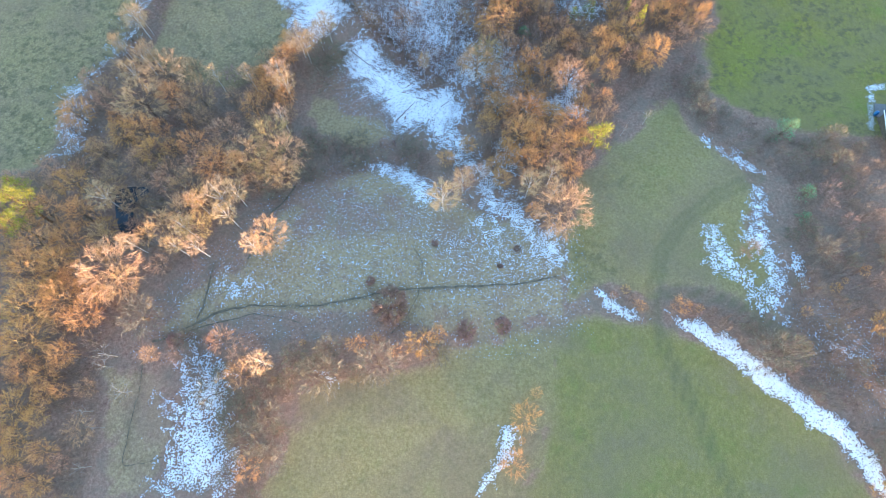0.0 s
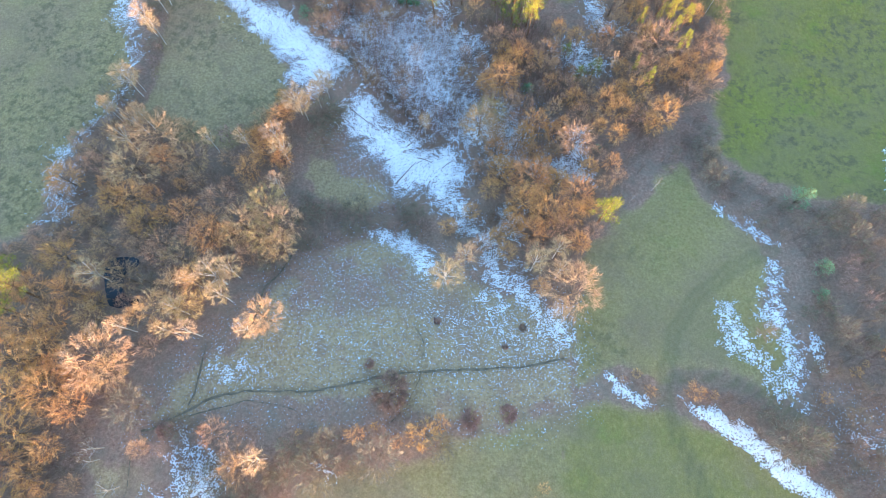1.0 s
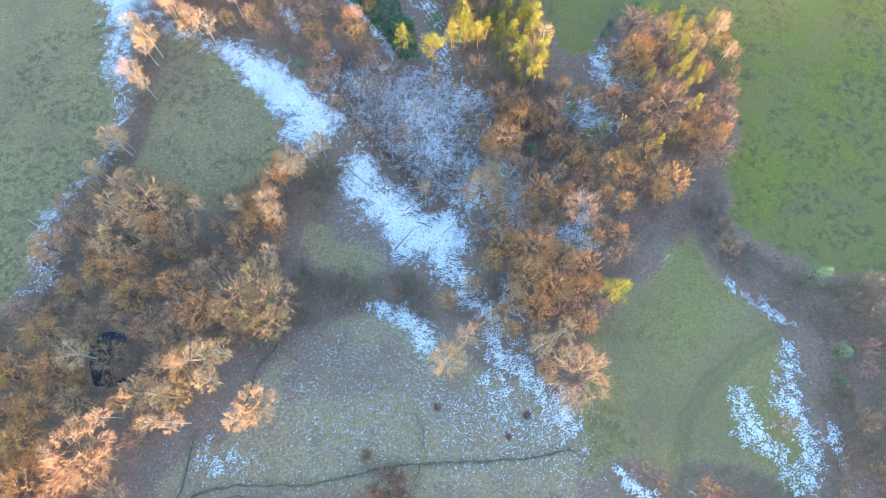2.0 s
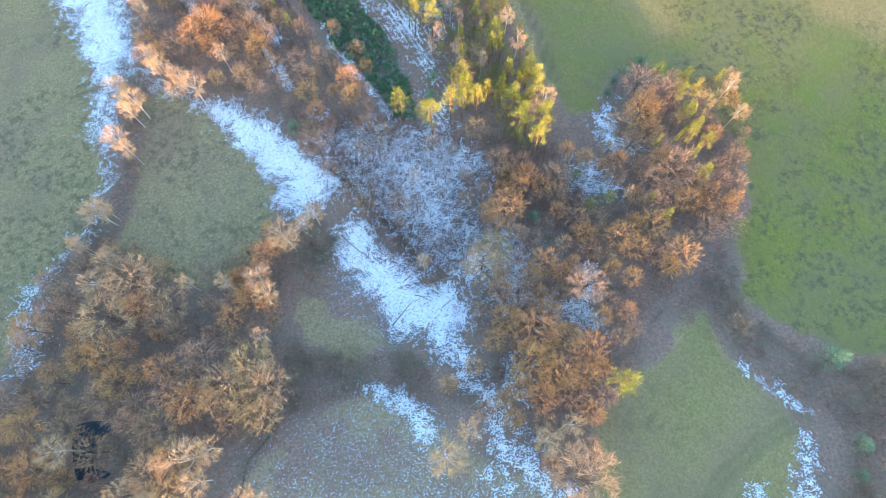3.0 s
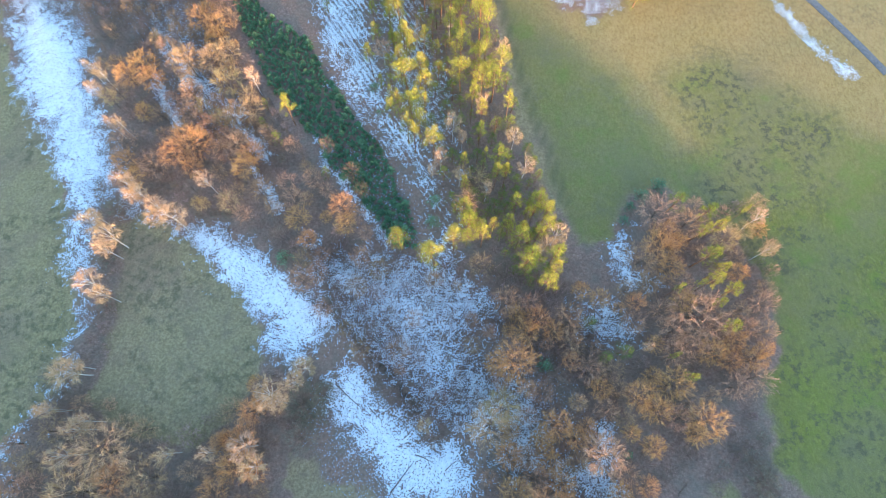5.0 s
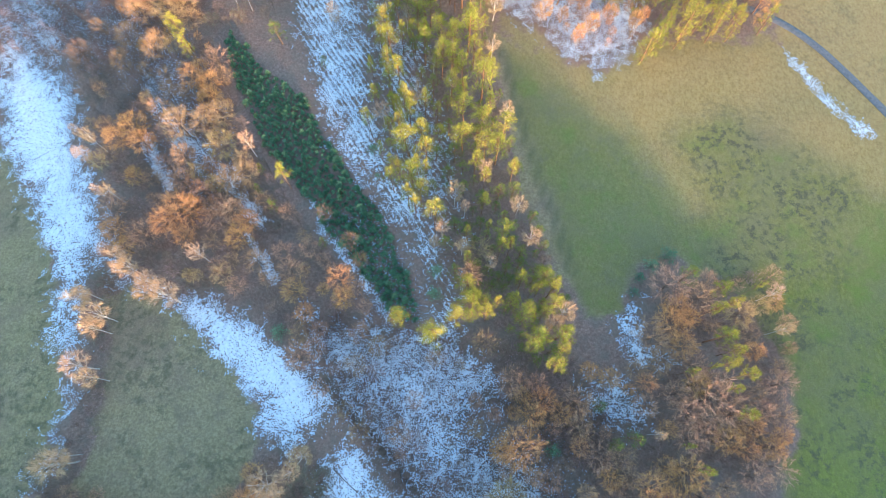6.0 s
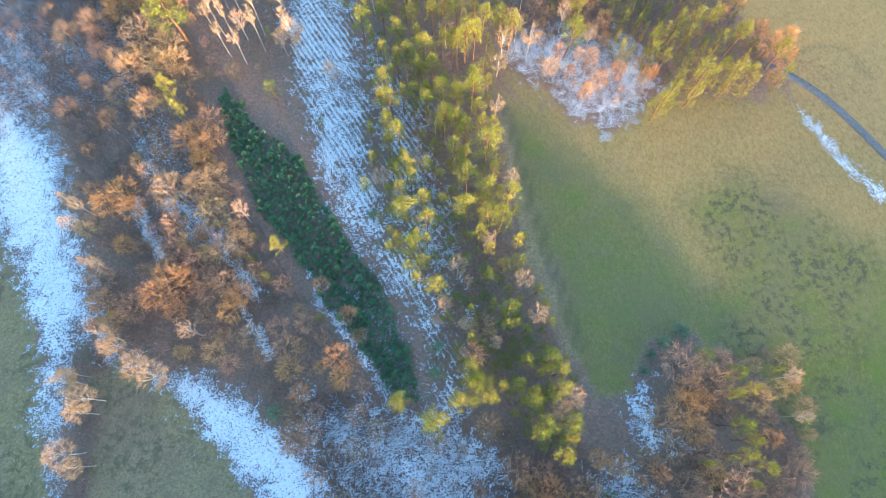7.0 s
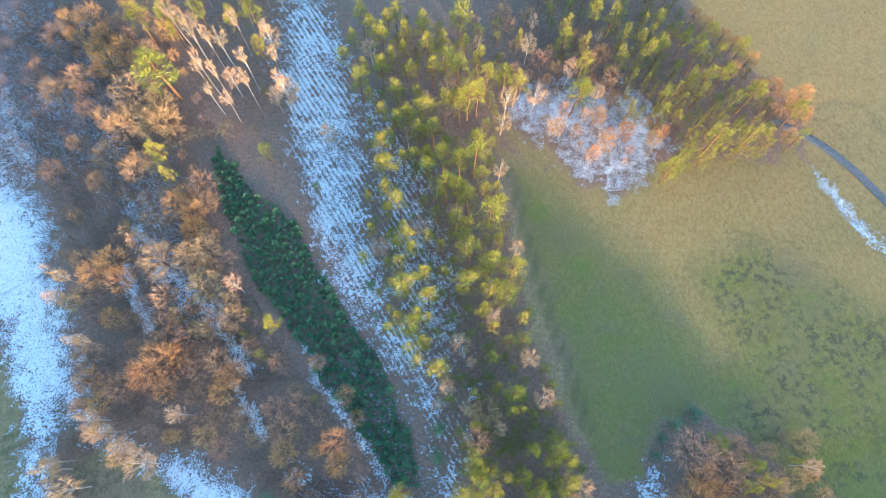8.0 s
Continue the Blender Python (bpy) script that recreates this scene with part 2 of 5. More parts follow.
SHOULDER_STRIP = [(11.4, 155), (12.7, 143.4), (14.8, 130.6), (16.9, 120.6), (19.6, 109.5), (21.2, 99.2), (21.4, 89.6), (19.5, 91.2), (18, 102.6), (14.6, 116), (11.8, 128.6), (9.5, 140.2), (9.2, 153.9)]
SNOW_A = [(-18.3, 70.0), (-13.7, 71.7), (-12.0, 66.9), (-6.3, 64.4), (-3.7, 62.0), (1.8, 59.0), (4.2, 55.4), (3.1, 51.6), (4.4, 47.7), (6.2, 44.9), (7.7, 40.1), (10.0, 35.6), (13.0, 31.4), (16.7, 27.0), (18.1, 24.5), (18.2, 22.1), (15.9, 23.0), (13.4, 27.1), (9.7, 31.5), (6.5, 35.7), (5.1, 41.3), (1.6, 46.8), (-1.3, 50.2), (-4.7, 51.9), (-7.1, 52.0), (-9.2, 54.8), (-12.3, 59.4), (-15.9, 62.8), (-18.2, 66.4)]
SNOW_B = [(14.2, 31.3), (17.9, 28.6), (18.9, 25.6), (18.4, 21), (16.7, 21.5), (14.9, 24.8), (13.1, 29.3)]
SNOW_C = [(-12, 43.6), (-6, 42.4), (-1.6, 38.5), (-0.4, 33.4), (-4, 35.9), (-8.9, 41)]
SNOW_D = [(-8.9, 41.3), (-0.2, 36), (1.6, 31.3), (8.7, 30), (19, 26.6), (17.8, 14.8), (6.3, 18.5), (-3.8, 22.3), (-5.7, 30.5)]
SNOW_E = [(6.2, 32.8), (10.1, 29.9), (9.3, 25.4), (5.8, 26)]
SNOW_F = [(-43.2, 95.4), (-37.9, 97.5), (-33.6, 93.6), (-28.3, 88.3), (-22.7, 84), (-18.9, 79.4), (-21.3, 75.3), (-25.8, 72.1), (-29.5, 78.2), (-33.7, 83.2), (-38.5, 88.4), (-42.3, 91.6)]
SNOW_G = [(-84.5, 140.7), (-72.7, 139.9), (-68.9, 131.6), (-65.6, 122.3), (-60.6, 114.7), (-58.2, 105.1), (-61.8, 100.6), (-60.4, 90.8), (-62.4, 90.8), (-64.6, 101.9), (-68.8, 112.6), (-74.1, 122.8), (-80.2, 130.9)]
SNOW_H = [(-62.8, 93), (-59.9, 92.9), (-58.6, 83.5), (-59.3, 74.8), (-63.2, 63.2), (-66.8, 56.5), (-67, 54.1), (-68.5, 59.9), (-64.6, 65.8), (-61.4, 72), (-60.8, 80.6)]
SNOW_I = [(-59.6, 105.7), (-52.4, 101.8), (-43.2, 95.9), (-42.3, 92.1), (-53, 99.1), (-58.4, 101.7)]
SNOW_J = [(-85.2, 152.8), (-79.5, 147.4), (-76.5, 143.5), (-69.3, 134.6), (-65.9, 124.2), (-60.9, 113.3), (-60, 100.4), (-60.8, 93), (-64.7, 100.5), (-72.2, 116.9), (-79.5, 127.1)]
SNOW_K = [(-22.1, 93.3), (-13.5, 90.3), (-5.6, 91.5), (2.2, 89.6), (8.8, 84.8), (10.1, 81.3), (4.6, 75.2), (9, 69.4), (10.3, 61.4), (5.8, 58.9), (-2.1, 66.2), (-7.6, 70), (-13.3, 74.9), (-17.3, 81.9), (-21.4, 88.1)]
SNOW_L = [(-30.4, 181.9), (-22, 181.7), (-17.1, 166.9), (-13.6, 155.7), (-12.4, 144.2), (-12.3, 133.4), (-9.3, 125.3), (-5.6, 116.6), (-0.3, 108.3), (2.1, 99.7), (2.2, 89.9), (-1.6, 90), (-0.5, 98.9), (-5.7, 107.6), (-12, 114), (-17.8, 123.6), (-22.1, 135.8), (-25.8, 149), (-29.8, 164.7)]
SNOW_M = [(12.3, 154.9), (18.3, 161.4), (37, 158.1), (41.8, 152.6), (40, 143.7), (33.6, 140.2), (29.7, 137.6), (28.3, 139.7), (24.4, 142.9), (17.4, 149.5)]
SNOW_N = [(32.4, 15.6), (37.4, 13.8), (41.7, 10.5), (46.5, 6.4), (50.4, 2.5), (55.0, -1.3), (57.1, -5.0), (58.7, -9.0), (58.1, -11.4), (55.7, -7.6), (53.6, -4.0), (49.1, -0.0), (44.5, 4.4), (40.5, 8.4), (36.2, 11.9)]
SNOW_O = [(48.6, 35.6), (50.7, 35.0), (50.3, 31.5), (50.3, 27.6), (50.7, 23.9), (51.1, 20.3), (50.5, 16.8), (49.6, 13.5), (47.9, 15.2), (47.4, 18.6), (47.5, 23.0), (47.1, 26.7), (48.3, 30.6)]
SNOW_P = [(41.0, 28.8), (43.0, 28.3), (43.2, 25.0), (44.8, 22.2), (46.4, 19.9), (47.9, 16.9), (49.2, 13.5), (46.7, 15.2), (44.9, 18.6), (42.8, 20.4), (41.1, 22.7), (40.3, 26.0)]
SNOW_Q = [(43.5, 45.7), (47.2, 42.7), (50.7, 40.4), (52.8, 38.4), (49.5, 37.5), (47.5, 40.4), (43.5, 44.8)]
SNOW_R = [(-36.9, 9.9), (-35.2, 9.1), (-32.2, 8.2), (-31.1, 5.1), (-31.4, 1.3), (-29.8, -3.1), (-29.5, -9.4), (-37.3, -9.3), (-38.2, -5.8), (-37.5, -2.3), (-38.1, 1.4), (-39.5, 2.9), (-36.1, 4.4), (-35.2, 6.7)]
SNOW_S = [(23.1, 18.2), (25.1, 17.3), (27, 15.7), (29.7, 14.6), (26.1, 15), (23.3, 16.5)]
SNOW_T = [(7.4, -1.3), (9.2, -1.4), (7.9, -5.1), (5.2, -9.9), (4.3, -9.4), (6.5, -5.1)]
SNOW_U = [(27.6, 90.3), (31.9, 93.3), (33.1, 88), (35.5, 84.8), (33.4, 83.4), (28.8, 84.1)]
SNOW_V = [(21.3, 80.5), (23.5, 79.3), (26.4, 76.3), (26.9, 72.5), (23.9, 74.4), (21.5, 77.4)]
SNOW_W = [(12.7, 58.7), (18.6, 57.7), (25.4, 53.5), (25.1, 52), (18.1, 53.7), (13.3, 55.4)]
SNOW_X = [(66.7, 143.5), (68.6, 140.4), (72.4, 134.2), (75.2, 128.9), (79.9, 124.2), (79.4, 122.5), (75.9, 123.5), (71.4, 130.1), (67.2, 138.6)]
SNOW_Y = [(-56.8, 141.5), (-52.5, 137.1), (-44, 126.5), (-36.3, 118.7), (-29.9, 110.3), (-31.8, 109.3), (-37.1, 115.6), (-45.9, 124.4), (-53.3, 134.8)]
SNOW_Z = [(-54, 128), (-50.3, 123.5), (-47, 116.5), (-48, 116), (-51.4, 121.4), (-54.2, 125.8)]
SNOW_AA = [(-33.6, 107.9), (-31, 105.4), (-27.4, 99.5), (-28.7, 98.6), (-31.9, 103.5)]
SNOW_AB = [(-23.4, 93.8), (-16.8, 92.7), (-9.5, 88), (-2.3, 84.3), (-7.7, 81.1), (-13, 83), (-20.4, 87.5)]
SNOW_AC = [(-24.2, 115.6), (-20.1, 110.9), (-13.2, 101.8), (-7.6, 93.3), (-8.5, 91.5), (-14.1, 99), (-21, 108.9)]
SNOW_AD = [(-88.1, 166.6), (-81, 166.2), (-72, 149.4), (-73.1, 143.2), (-81.5, 151.4), (-86.3, 158.2)]
SNOW_AE = [(-70, 50.5), (-68.3, 61.4), (-63.9, 55.2), (-63.6, 45.5), (-67.2, 44.4)]
SNOW_AF = [(-33.1, 22.4), (-29.2, 22.8), (-27.1, 19.9), (-30.7, 18.2), (-33.5, 20.1)]
SNOW_AG = [(-18.1, 7.2), (-15.7, 7), (-14.6, 5.2), (-16, 5.3)]
SNOW_AH = [(53, 24.7), (53.9, 22.9), (54, 18.9), (53.3, 18.9), (52.7, 21.6)]
SNOW_AI = [(53.3, 11.7), (57.7, 10), (59.9, 6), (56.9, 6.9), (54.3, 9.3)]
SNOW_AJ = [(-8.5, 121.9), (-3.7, 112.3), (1.8, 102.2), (4.3, 94.7), (0.6, 93.9), (-2.8, 104.3), (-7.5, 113.4)]
SNOW_AK = [(28.2, 89.5), (33.3, 93.8), (33.9, 85.8), (36, 83.2), (29.9, 82.5)]
SNOW_AL = [(75.6, 56.3), (78.9, 56.2), (78.2, 54.3), (75.9, 54.3), (73, 46.2), (72.1, 46.2)]
SNOW_AM = [(-115.3, 201), (-74.2, 193.2), (-60.9, 163.6), (-43.3, 132.4), (-37.3, 118.5), (-41.6, 114.9), (-50.8, 129.6), (-60.3, 145.9), (-72.5, 143.3), (-99.7, 145.4)]
SNOW_AN = [(-13.7, 160.5), (-1.3, 143.8), (1.8, 117.3), (4.1, 104.7), (-2, 109.2), (-7.4, 123.2), (-12.4, 140.9)]
SNOW_AO = [(5.6, 75.2), (16.2, 69.2), (18.8, 60.2), (18.3, 55.3), (10, 57.1), (5.9, 62.4)]
SNOW_AP = [(53.9, 14.2), (63.4, 10.8), (60.9, 1.4), (55.5, 7.7)]
SNOW_AQ = [(-19.1, 67.6), (-13.1, 66.5), (-7.5, 55.9), (-8.3, 49.5), (-12.7, 54.4), (-17.4, 61.3)]
SNOW_AR = [(22.9, 63.2), (26, 63), (26.1, 57.8), (24.3, 54.3), (22, 56.2)]
SNOW_AS = [(16, 56.9), (22, 56.6), (26.1, 52.4), (25.3, 50.3), (19.7, 51.8), (14.8, 53.8)]
SNOW_AT = [(6.7, 69.4), (13.4, 70.1), (15.7, 64), (15.8, 55.6), (10.5, 54.9), (7.2, 60.6)]
SNOW_AU = [(20.5, 81.1), (26.9, 81.9), (31.9, 75.3), (29.5, 72.3), (22.4, 75.7)]
SNOW_AV = [(9, 47), (12.9, 47.8), (14.8, 42.8), (11.6, 39.8), (9.4, 42.1)]
SNOWY_PLOT = [(-18.2, 110.8), (-13.3, 111.6), (-9.5, 106.5), (-6.2, 102.5), (-4.8, 98.7), (-3.5, 95.0), (-3.1, 91.3), (-7.6, 91.9), (-10.4, 95.2), (-12.3, 99.9), (-15.2, 103.8)]
LUSH_GRASS = [(51.0, 70.9), (57.8, 73.6), (61.8, 68.6), (58.5, 61.3), (54.8, 57.0), (50.7, 58.8), (49.7, 64.2)]
RUSTY_PATCH = [(-24.2, 39.0), (-17.5, 38.9), (-8.7, 36.4), (-5.7, 30.5), (-10.0, 26.9), (-18.1, 27.6), (-23.9, 30.8)]
MEADOW_PATH_LOWER = [(-39.8, 12.7), (-35.9, 14.0), (-31.9, 15.1), (-27.9, 16.0), (-24.5, 15.5), (-21.1, 14.2)]
YOUNG_PINES = [(27.6, 72.7, 0.9), (24.8, 71.7, 0.7), (23.3, 77.3, 1.1), (39.3, 96.7, 1.2), (-0.3, 133.4, 1.0), (7.3, 123.3, 1.4), (6.2, 114.9, 0.9), (12.7, 112.4, 2.0), (10.2, 112.5, 1.4), (9.6, 109.9, 1.3), (7.7, 105.1, 0.8), (11.0, 100.5, 0.8), (9.7, 103.9, 0.8), (1.6, 113.7, 1.0), (10.8, 108.3, 1.1), (5.8, 109.4, 0.7), (12.5, 97.1, 0.9), (5.9, 94.9, 0.9), (10.7, 94.1, 1.0), (2.2, 130.3, 1.0), (-7.9, 127.2, 0.9), (-30.7, 118.5, 0.6), (-19.4, 104.7, 0.8), (-30.8, 114.8, 0.9), (-28.0, 111.7, 0.8), (-29.1, 146.1, 1.5), (-30.9, 158.9, 0.9), (-20.3, 139.1, 0.8), (15.4, 87.5, 1.4), (14.0, 86.1, 1.2), (16.7, 85.7, 1.2), (11.9, 90.8, 1.2), (10.1, 92.4, 1.2), (9.4, 97.7, 1.2), (7.5, 98.9, 1.2), (14.7, 97.1, 1.1), (11.3, 97.2, 1.1), (14.8, 91.7, 1.2)]
PINE_END = [(2.8, 104.6), (17.8, 104.1), (20.1, 90.9), (19.9, 83.1), (15.2, 82.3), (11.3, 87.6), (10.1, 91.8), (4.4, 93.0), (2.1, 96.9)]
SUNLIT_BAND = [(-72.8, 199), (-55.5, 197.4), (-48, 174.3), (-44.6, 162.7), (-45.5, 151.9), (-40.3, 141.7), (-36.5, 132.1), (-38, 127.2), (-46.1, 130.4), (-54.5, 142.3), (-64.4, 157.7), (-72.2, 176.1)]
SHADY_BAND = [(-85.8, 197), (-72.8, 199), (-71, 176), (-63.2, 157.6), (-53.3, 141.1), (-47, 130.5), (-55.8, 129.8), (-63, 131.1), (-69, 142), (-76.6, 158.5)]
BIRCH_THICKET = [(-50.3, 194), (-30.5, 193.4), (-27.1, 173.7), (-27.2, 156.1), (-34.1, 151.6), (-41.1, 149.5), (-45.2, 159)]
POND = [(-55.2, 38.5), (-52.8, 39.3), (-49.9, 39.1), (-49.3, 37.7), (-51.5, 36.9), (-51.6, 34.3), (-51.0, 32.4), (-48.2, 32.1), (-48.2, 29.9), (-51.1, 29.3), (-53.3, 30.8), (-54.7, 34.8)]
FAR_WEST_WOOD = [(-115.3, 201), (-75.4, 193.3), (-66.1, 167.7), (-65.6, 146.2), (-72.5, 143.3), (-100.3, 147.7)]
WEST_WOOD = [(-75.2, 39.8), (-67.8, 43.2), (-64.2, 51.6), (-64.6, 63.9), (-58.9, 67.6), (-51.4, 67.6), (-47.7, 63.8), (-37.4, 65.2), (-30.2, 68), (-26.8, 65.4), (-27.1, 56.3), (-25.7, 47.5), (-27.2, 40.2), (-32.1, 35.5), (-36.4, 29.9), (-38.3, 24.8), (-43.7, 20.2), (-48.1, 13.4), (-48.8, 4.6), (-61.2, 0.3)]
SOUTHWEST_WOOD = [(-69.3, 12.9), (-49.7, 9.3), (-47.2, 0.1), (-48.4, -9.8), (-63.3, -9.6)]
SOUTH_HEDGE = [(-39.7, 12.4), (-31.7, 13.9), (-23.3, 11.7), (-15.2, 12), (-0.5, 13), (1.1, 10.1), (-3.7, 7.8), (-14.9, 5.6), (-20.3, 4.2), (-22.9, -2.5), (-24.7, -8.9), (-29.2, -8.9), (-30.4, 2.8), (-36.8, 9.1)]
OAK_WOOD = [(7, 76.5), (12.1, 80.4), (21.9, 81), (30.9, 82.8), (37.6, 95.1), (42.1, 97.3), (53.6, 98.2), (54.4, 86.5), (50.9, 71.5), (42.8, 64.7), (38.9, 59.1), (30.6, 52.2), (29.3, 45.6), (21.4, 41.1), (13.2, 39.7), (7.9, 44.6), (5, 53.3), (8.3, 64.4)]
BARE_WOOD = [(-21.6, 92.2), (-13.6, 98.2), (-5.6, 90.5), (17.6, 86.5), (25.6, 81.2), (26.3, 65.2), (11, 73.1), (7, 65.9), (-2.2, 59.2), (-12.3, 70.2), (-17.2, 79.9)]
NORTHWEST_WOOD = [(-86.9, 160.9), (-70.2, 145.5), (-62.8, 127.4), (-54.7, 102.1), (-44.9, 98.1), (-35.8, 98.8), (-28.8, 92.2), (-20.2, 83.2), (-9.5, 88), (-15.1, 99.1), (-25.1, 112.1), (-35, 128.4), (-41.5, 143.8), (-50.4, 175), (-90.7, 178.3)]
HEDGE_CORNER = [(-30.3, 69.2), (-21.8, 73.5), (-17.7, 69.1), (-21.1, 60.9), (-26.3, 57), (-30.4, 61)]
PINE_WOOD = [(-12.1, 173.8), (12.2, 173), (11.4, 138.4), (13.4, 121.2), (16.2, 106.6), (19, 96.1), (19.8, 85.4), (14.4, 83.8), (8.7, 91), (1.4, 91.2), (2.7, 100.3), (-3.7, 112.3), (-8.5, 121.9), (-11.7, 136.7)]
PLANTATION = [(-37.9, 148.3), (-35.1, 144.8), (-32.7, 140.4), (-28.0, 137.0), (-24.4, 133.8), (-22.0, 128.6), (-19.2, 123.6), (-16.7, 119.7), (-13.4, 114.9), (-10.1, 110.3), (-8.3, 105.9), (-7.5, 102.5), (-5.7, 99.9), (-4.5, 96.6), (-4.4, 95.9), (-3.3, 91.3), (-7.2, 91.7), (-10.2, 95.0), (-8.4, 94.3), (-11.4, 97.6), (-13.6, 101.4), (-17.3, 105.3), (-20.1, 108.9), (-22.0, 112.5), (-25.0, 116.3), (-28.0, 120.1), (-30.9, 124.0), (-33.5, 129.0), (-35.5, 134.1), (-36.9, 137.3), (-38.8, 141.7), (-40.2, 146.1), (-39.6, 149.3)]
NORTHEAST_WOOD = [(18.9, 186.1), (44, 185.4), (52.5, 168.8), (58.4, 159.7), (64.5, 153.5), (63.2, 147.7), (51.3, 144.6), (41.2, 144.9), (36.9, 157.9), (31, 172), (21.2, 172.3)]
SNOW_WOOD = [(12.1, 186.3), (22.3, 186), (33.4, 164.2), (39.7, 148.3), (37, 143.9), (28.7, 141.9), (19.3, 150.1), (12.6, 157.4)]
EAST_WOOD = [(55.5, 34.4), (76.1, 41.5), (62.9, -11.4), (58.6, -7.3), (55.3, 0), (47.9, 5.4), (37.9, 12), (33.3, 16.7), (41.9, 16.1), (49.6, 11.8), (53, 21.1)]
EAST_BRUSH = [(34.5, 51.2), (46.1, 65.1), (47, 51.7), (56.5, 44.2), (77.5, 45), (75.3, 39.3), (55.8, 35.4), (54, 38.7), (48.4, 42.1), (41.3, 52)]
FIELD_HEDGE = [(-59.8, 100.6), (-53.9, 101.6), (-53.3, 85.4), (-53.3, 74.7), (-56.1, 67.4), (-60.7, 64), (-59.5, 71.1), (-57.2, 78.6), (-57.1, 88.6)]
VALLEY_HEDGE = [(-28.7, 37.2), (-25, 50), (-20.3, 48.8), (-8.2, 48.8), (-2.1, 46.6), (-1.1, 39.7), (-9, 43.5), (-13.9, 42.8), (-21.4, 39.5)]
OAK_SLOPE = [(-1.1, 42.2), (5, 48), (9.4, 56.6), (26.1, 53.3), (25.5, 42.3), (20.2, 36.9), (20.2, 29.5), (15.8, 29.7), (9.3, 37.7)]
MEADOW_PATH = [(-42.1, 12.0), (-39.8, 12.8), (-36.7, 14.4), (-33.7, 16.3), (-31.3, 16.9), (-26.4, 17.3), (-20.5, 17.0), (-15.5, 17.5), (-10.5, 18.6), (-7.2, 19.5), (-2.1, 19.5), (5.6, 19.7), (11.5, 20.2), (17.1, 21.0)]
CROSS_PATH = [(-7.9, 12.7), (-5.4, 14.4), (-3.8, 18.7), (-3.3, 21.4), (-3.4, 24.2), (-4.3, 26.2)]
TRACK_A = [(30.5, 14.6), (31.6, 19.8), (33.5, 24.7), (37.7, 29.9), (43.9, 34.2), (50.8, 37.1)]
TRACK_B = [(30.9, 17.2), (31.3, 11.3), (33.2, 5.7), (35, -0.4), (36.7, -6.2), (38.3, -10.4)]
TRACK_C = [(31.8, 17.6), (34.9, 18.4), (40.5, 17.4), (45.1, 15.2), (49.2, 11.8)]
STREAM_A = [(-30, 24.7), (-28.8, 27.7), (-28.3, 32.6), (-26.5, 35.4), (-24.7, 39)]
STREAM_B = [(-35.2, 23.8), (-35.4, 21.0), (-35.2, 17.8), (-36.0, 15.3)]
STREAM_C = [(-22.3, 83.5), (-18.1, 81.1), (-13.9, 76.5), (-8.8, 71), (-3.9, 64.6)]
WOOD_TRAIL = [(-43.2, 9.2), (-42.8, 4.5), (-43.3, 0), (-43.6, -5), (-41.1, -4.4), (-38.1, -3.7)]
FIELD_TRAIL = [(12.7, 143.4), (15.2, 129.5), (17.2, 118.7), (19.9, 108.6), (22, 99.1)]
ROAD = [(61.4, 152), (66.3, 149.3), (70, 146.3), (74.2, 141.4), (78, 135.5), (81.4, 129.8), (84.9, 123.5)]
STRAW_TRACK = [(68.9, 154.5), (74.4, 155.6), (79.4, 154.5), (81.7, 148.3)]
FALLEN = [(-11.7, 65.5, -8.4, 62.6), (-6.3, 60.8, -4.9, 62.3), (-4.2, 58.3, -1.6, 57), (-1.2, 49.1, 1.3, 50.2), (21.3, 73.6, 23.5, 71.4), (8.3, 78.9, 10.8, 77.4), (5, 128, 7.9, 125), (0.6, 102.7, 3.3, 102.4), (9, 98.2, 10.2, 96.9), (32.9, 52.1, 34.6, 53.9), (-8.3, 53.1, -4.7, 57.5), (0, 56, 2.2, 57.7), (-20.7, 126.5, -17, 129.4), (-17.4, 110.5, -14.7, 114.1), (60.7, 21.8, 55.8, 19.3), (-36.8, 96.3, -35.5, 92.5), (-31.2, 121.9, -23.6, 108.6), (-17.3, 69.4, -12.8, 65.4)]
ASHES_A = [(-48.7, 60.3, 3.5), (-51.9, 54.4, 2.7), (-28.5, 46.7, 3.0), (-25.9, 43.5, 2.2), (-32.0, 43.6, 2.2), (-33.5, 41.4, 1.9), (-25.9, 39.5, 2.0), (-28.9, 41.2, 1.7), (-37.1, 33.6, 2.1), (-37.5, 29.2, 1.8), (-42.7, 29.4, 1.8), (-45.6, 28.1, 1.7), (-52.9, 28.5, 2.5), (-47.9, 21.6, 2.8), (-46.0, 20.0, 1.7), (-40.5, 32.3, 1.6), (-26.1, 27.5, 1.8), (18.4, 30.3, 2.7), (22.7, 57.9, 2.3), (12.7, 67.6, 1.7), (8.8, 64.9, 2.1), (6.7, 62.3, 2.1), (46.3, 90.5, 2.7), (49.9, 91.7, 1.9), (20.0, 65.4, 1.0), (-41.2, 99.9, 1.3), (-35.7, 99.7, 1.3), (-64.7, 162.4, 1.4), (-53.5, 157.9, 2.6), (-49.0, 156.3, 2.0), (-49.9, 152.2, 2.3), (-47.6, 152.9, 1.8)]
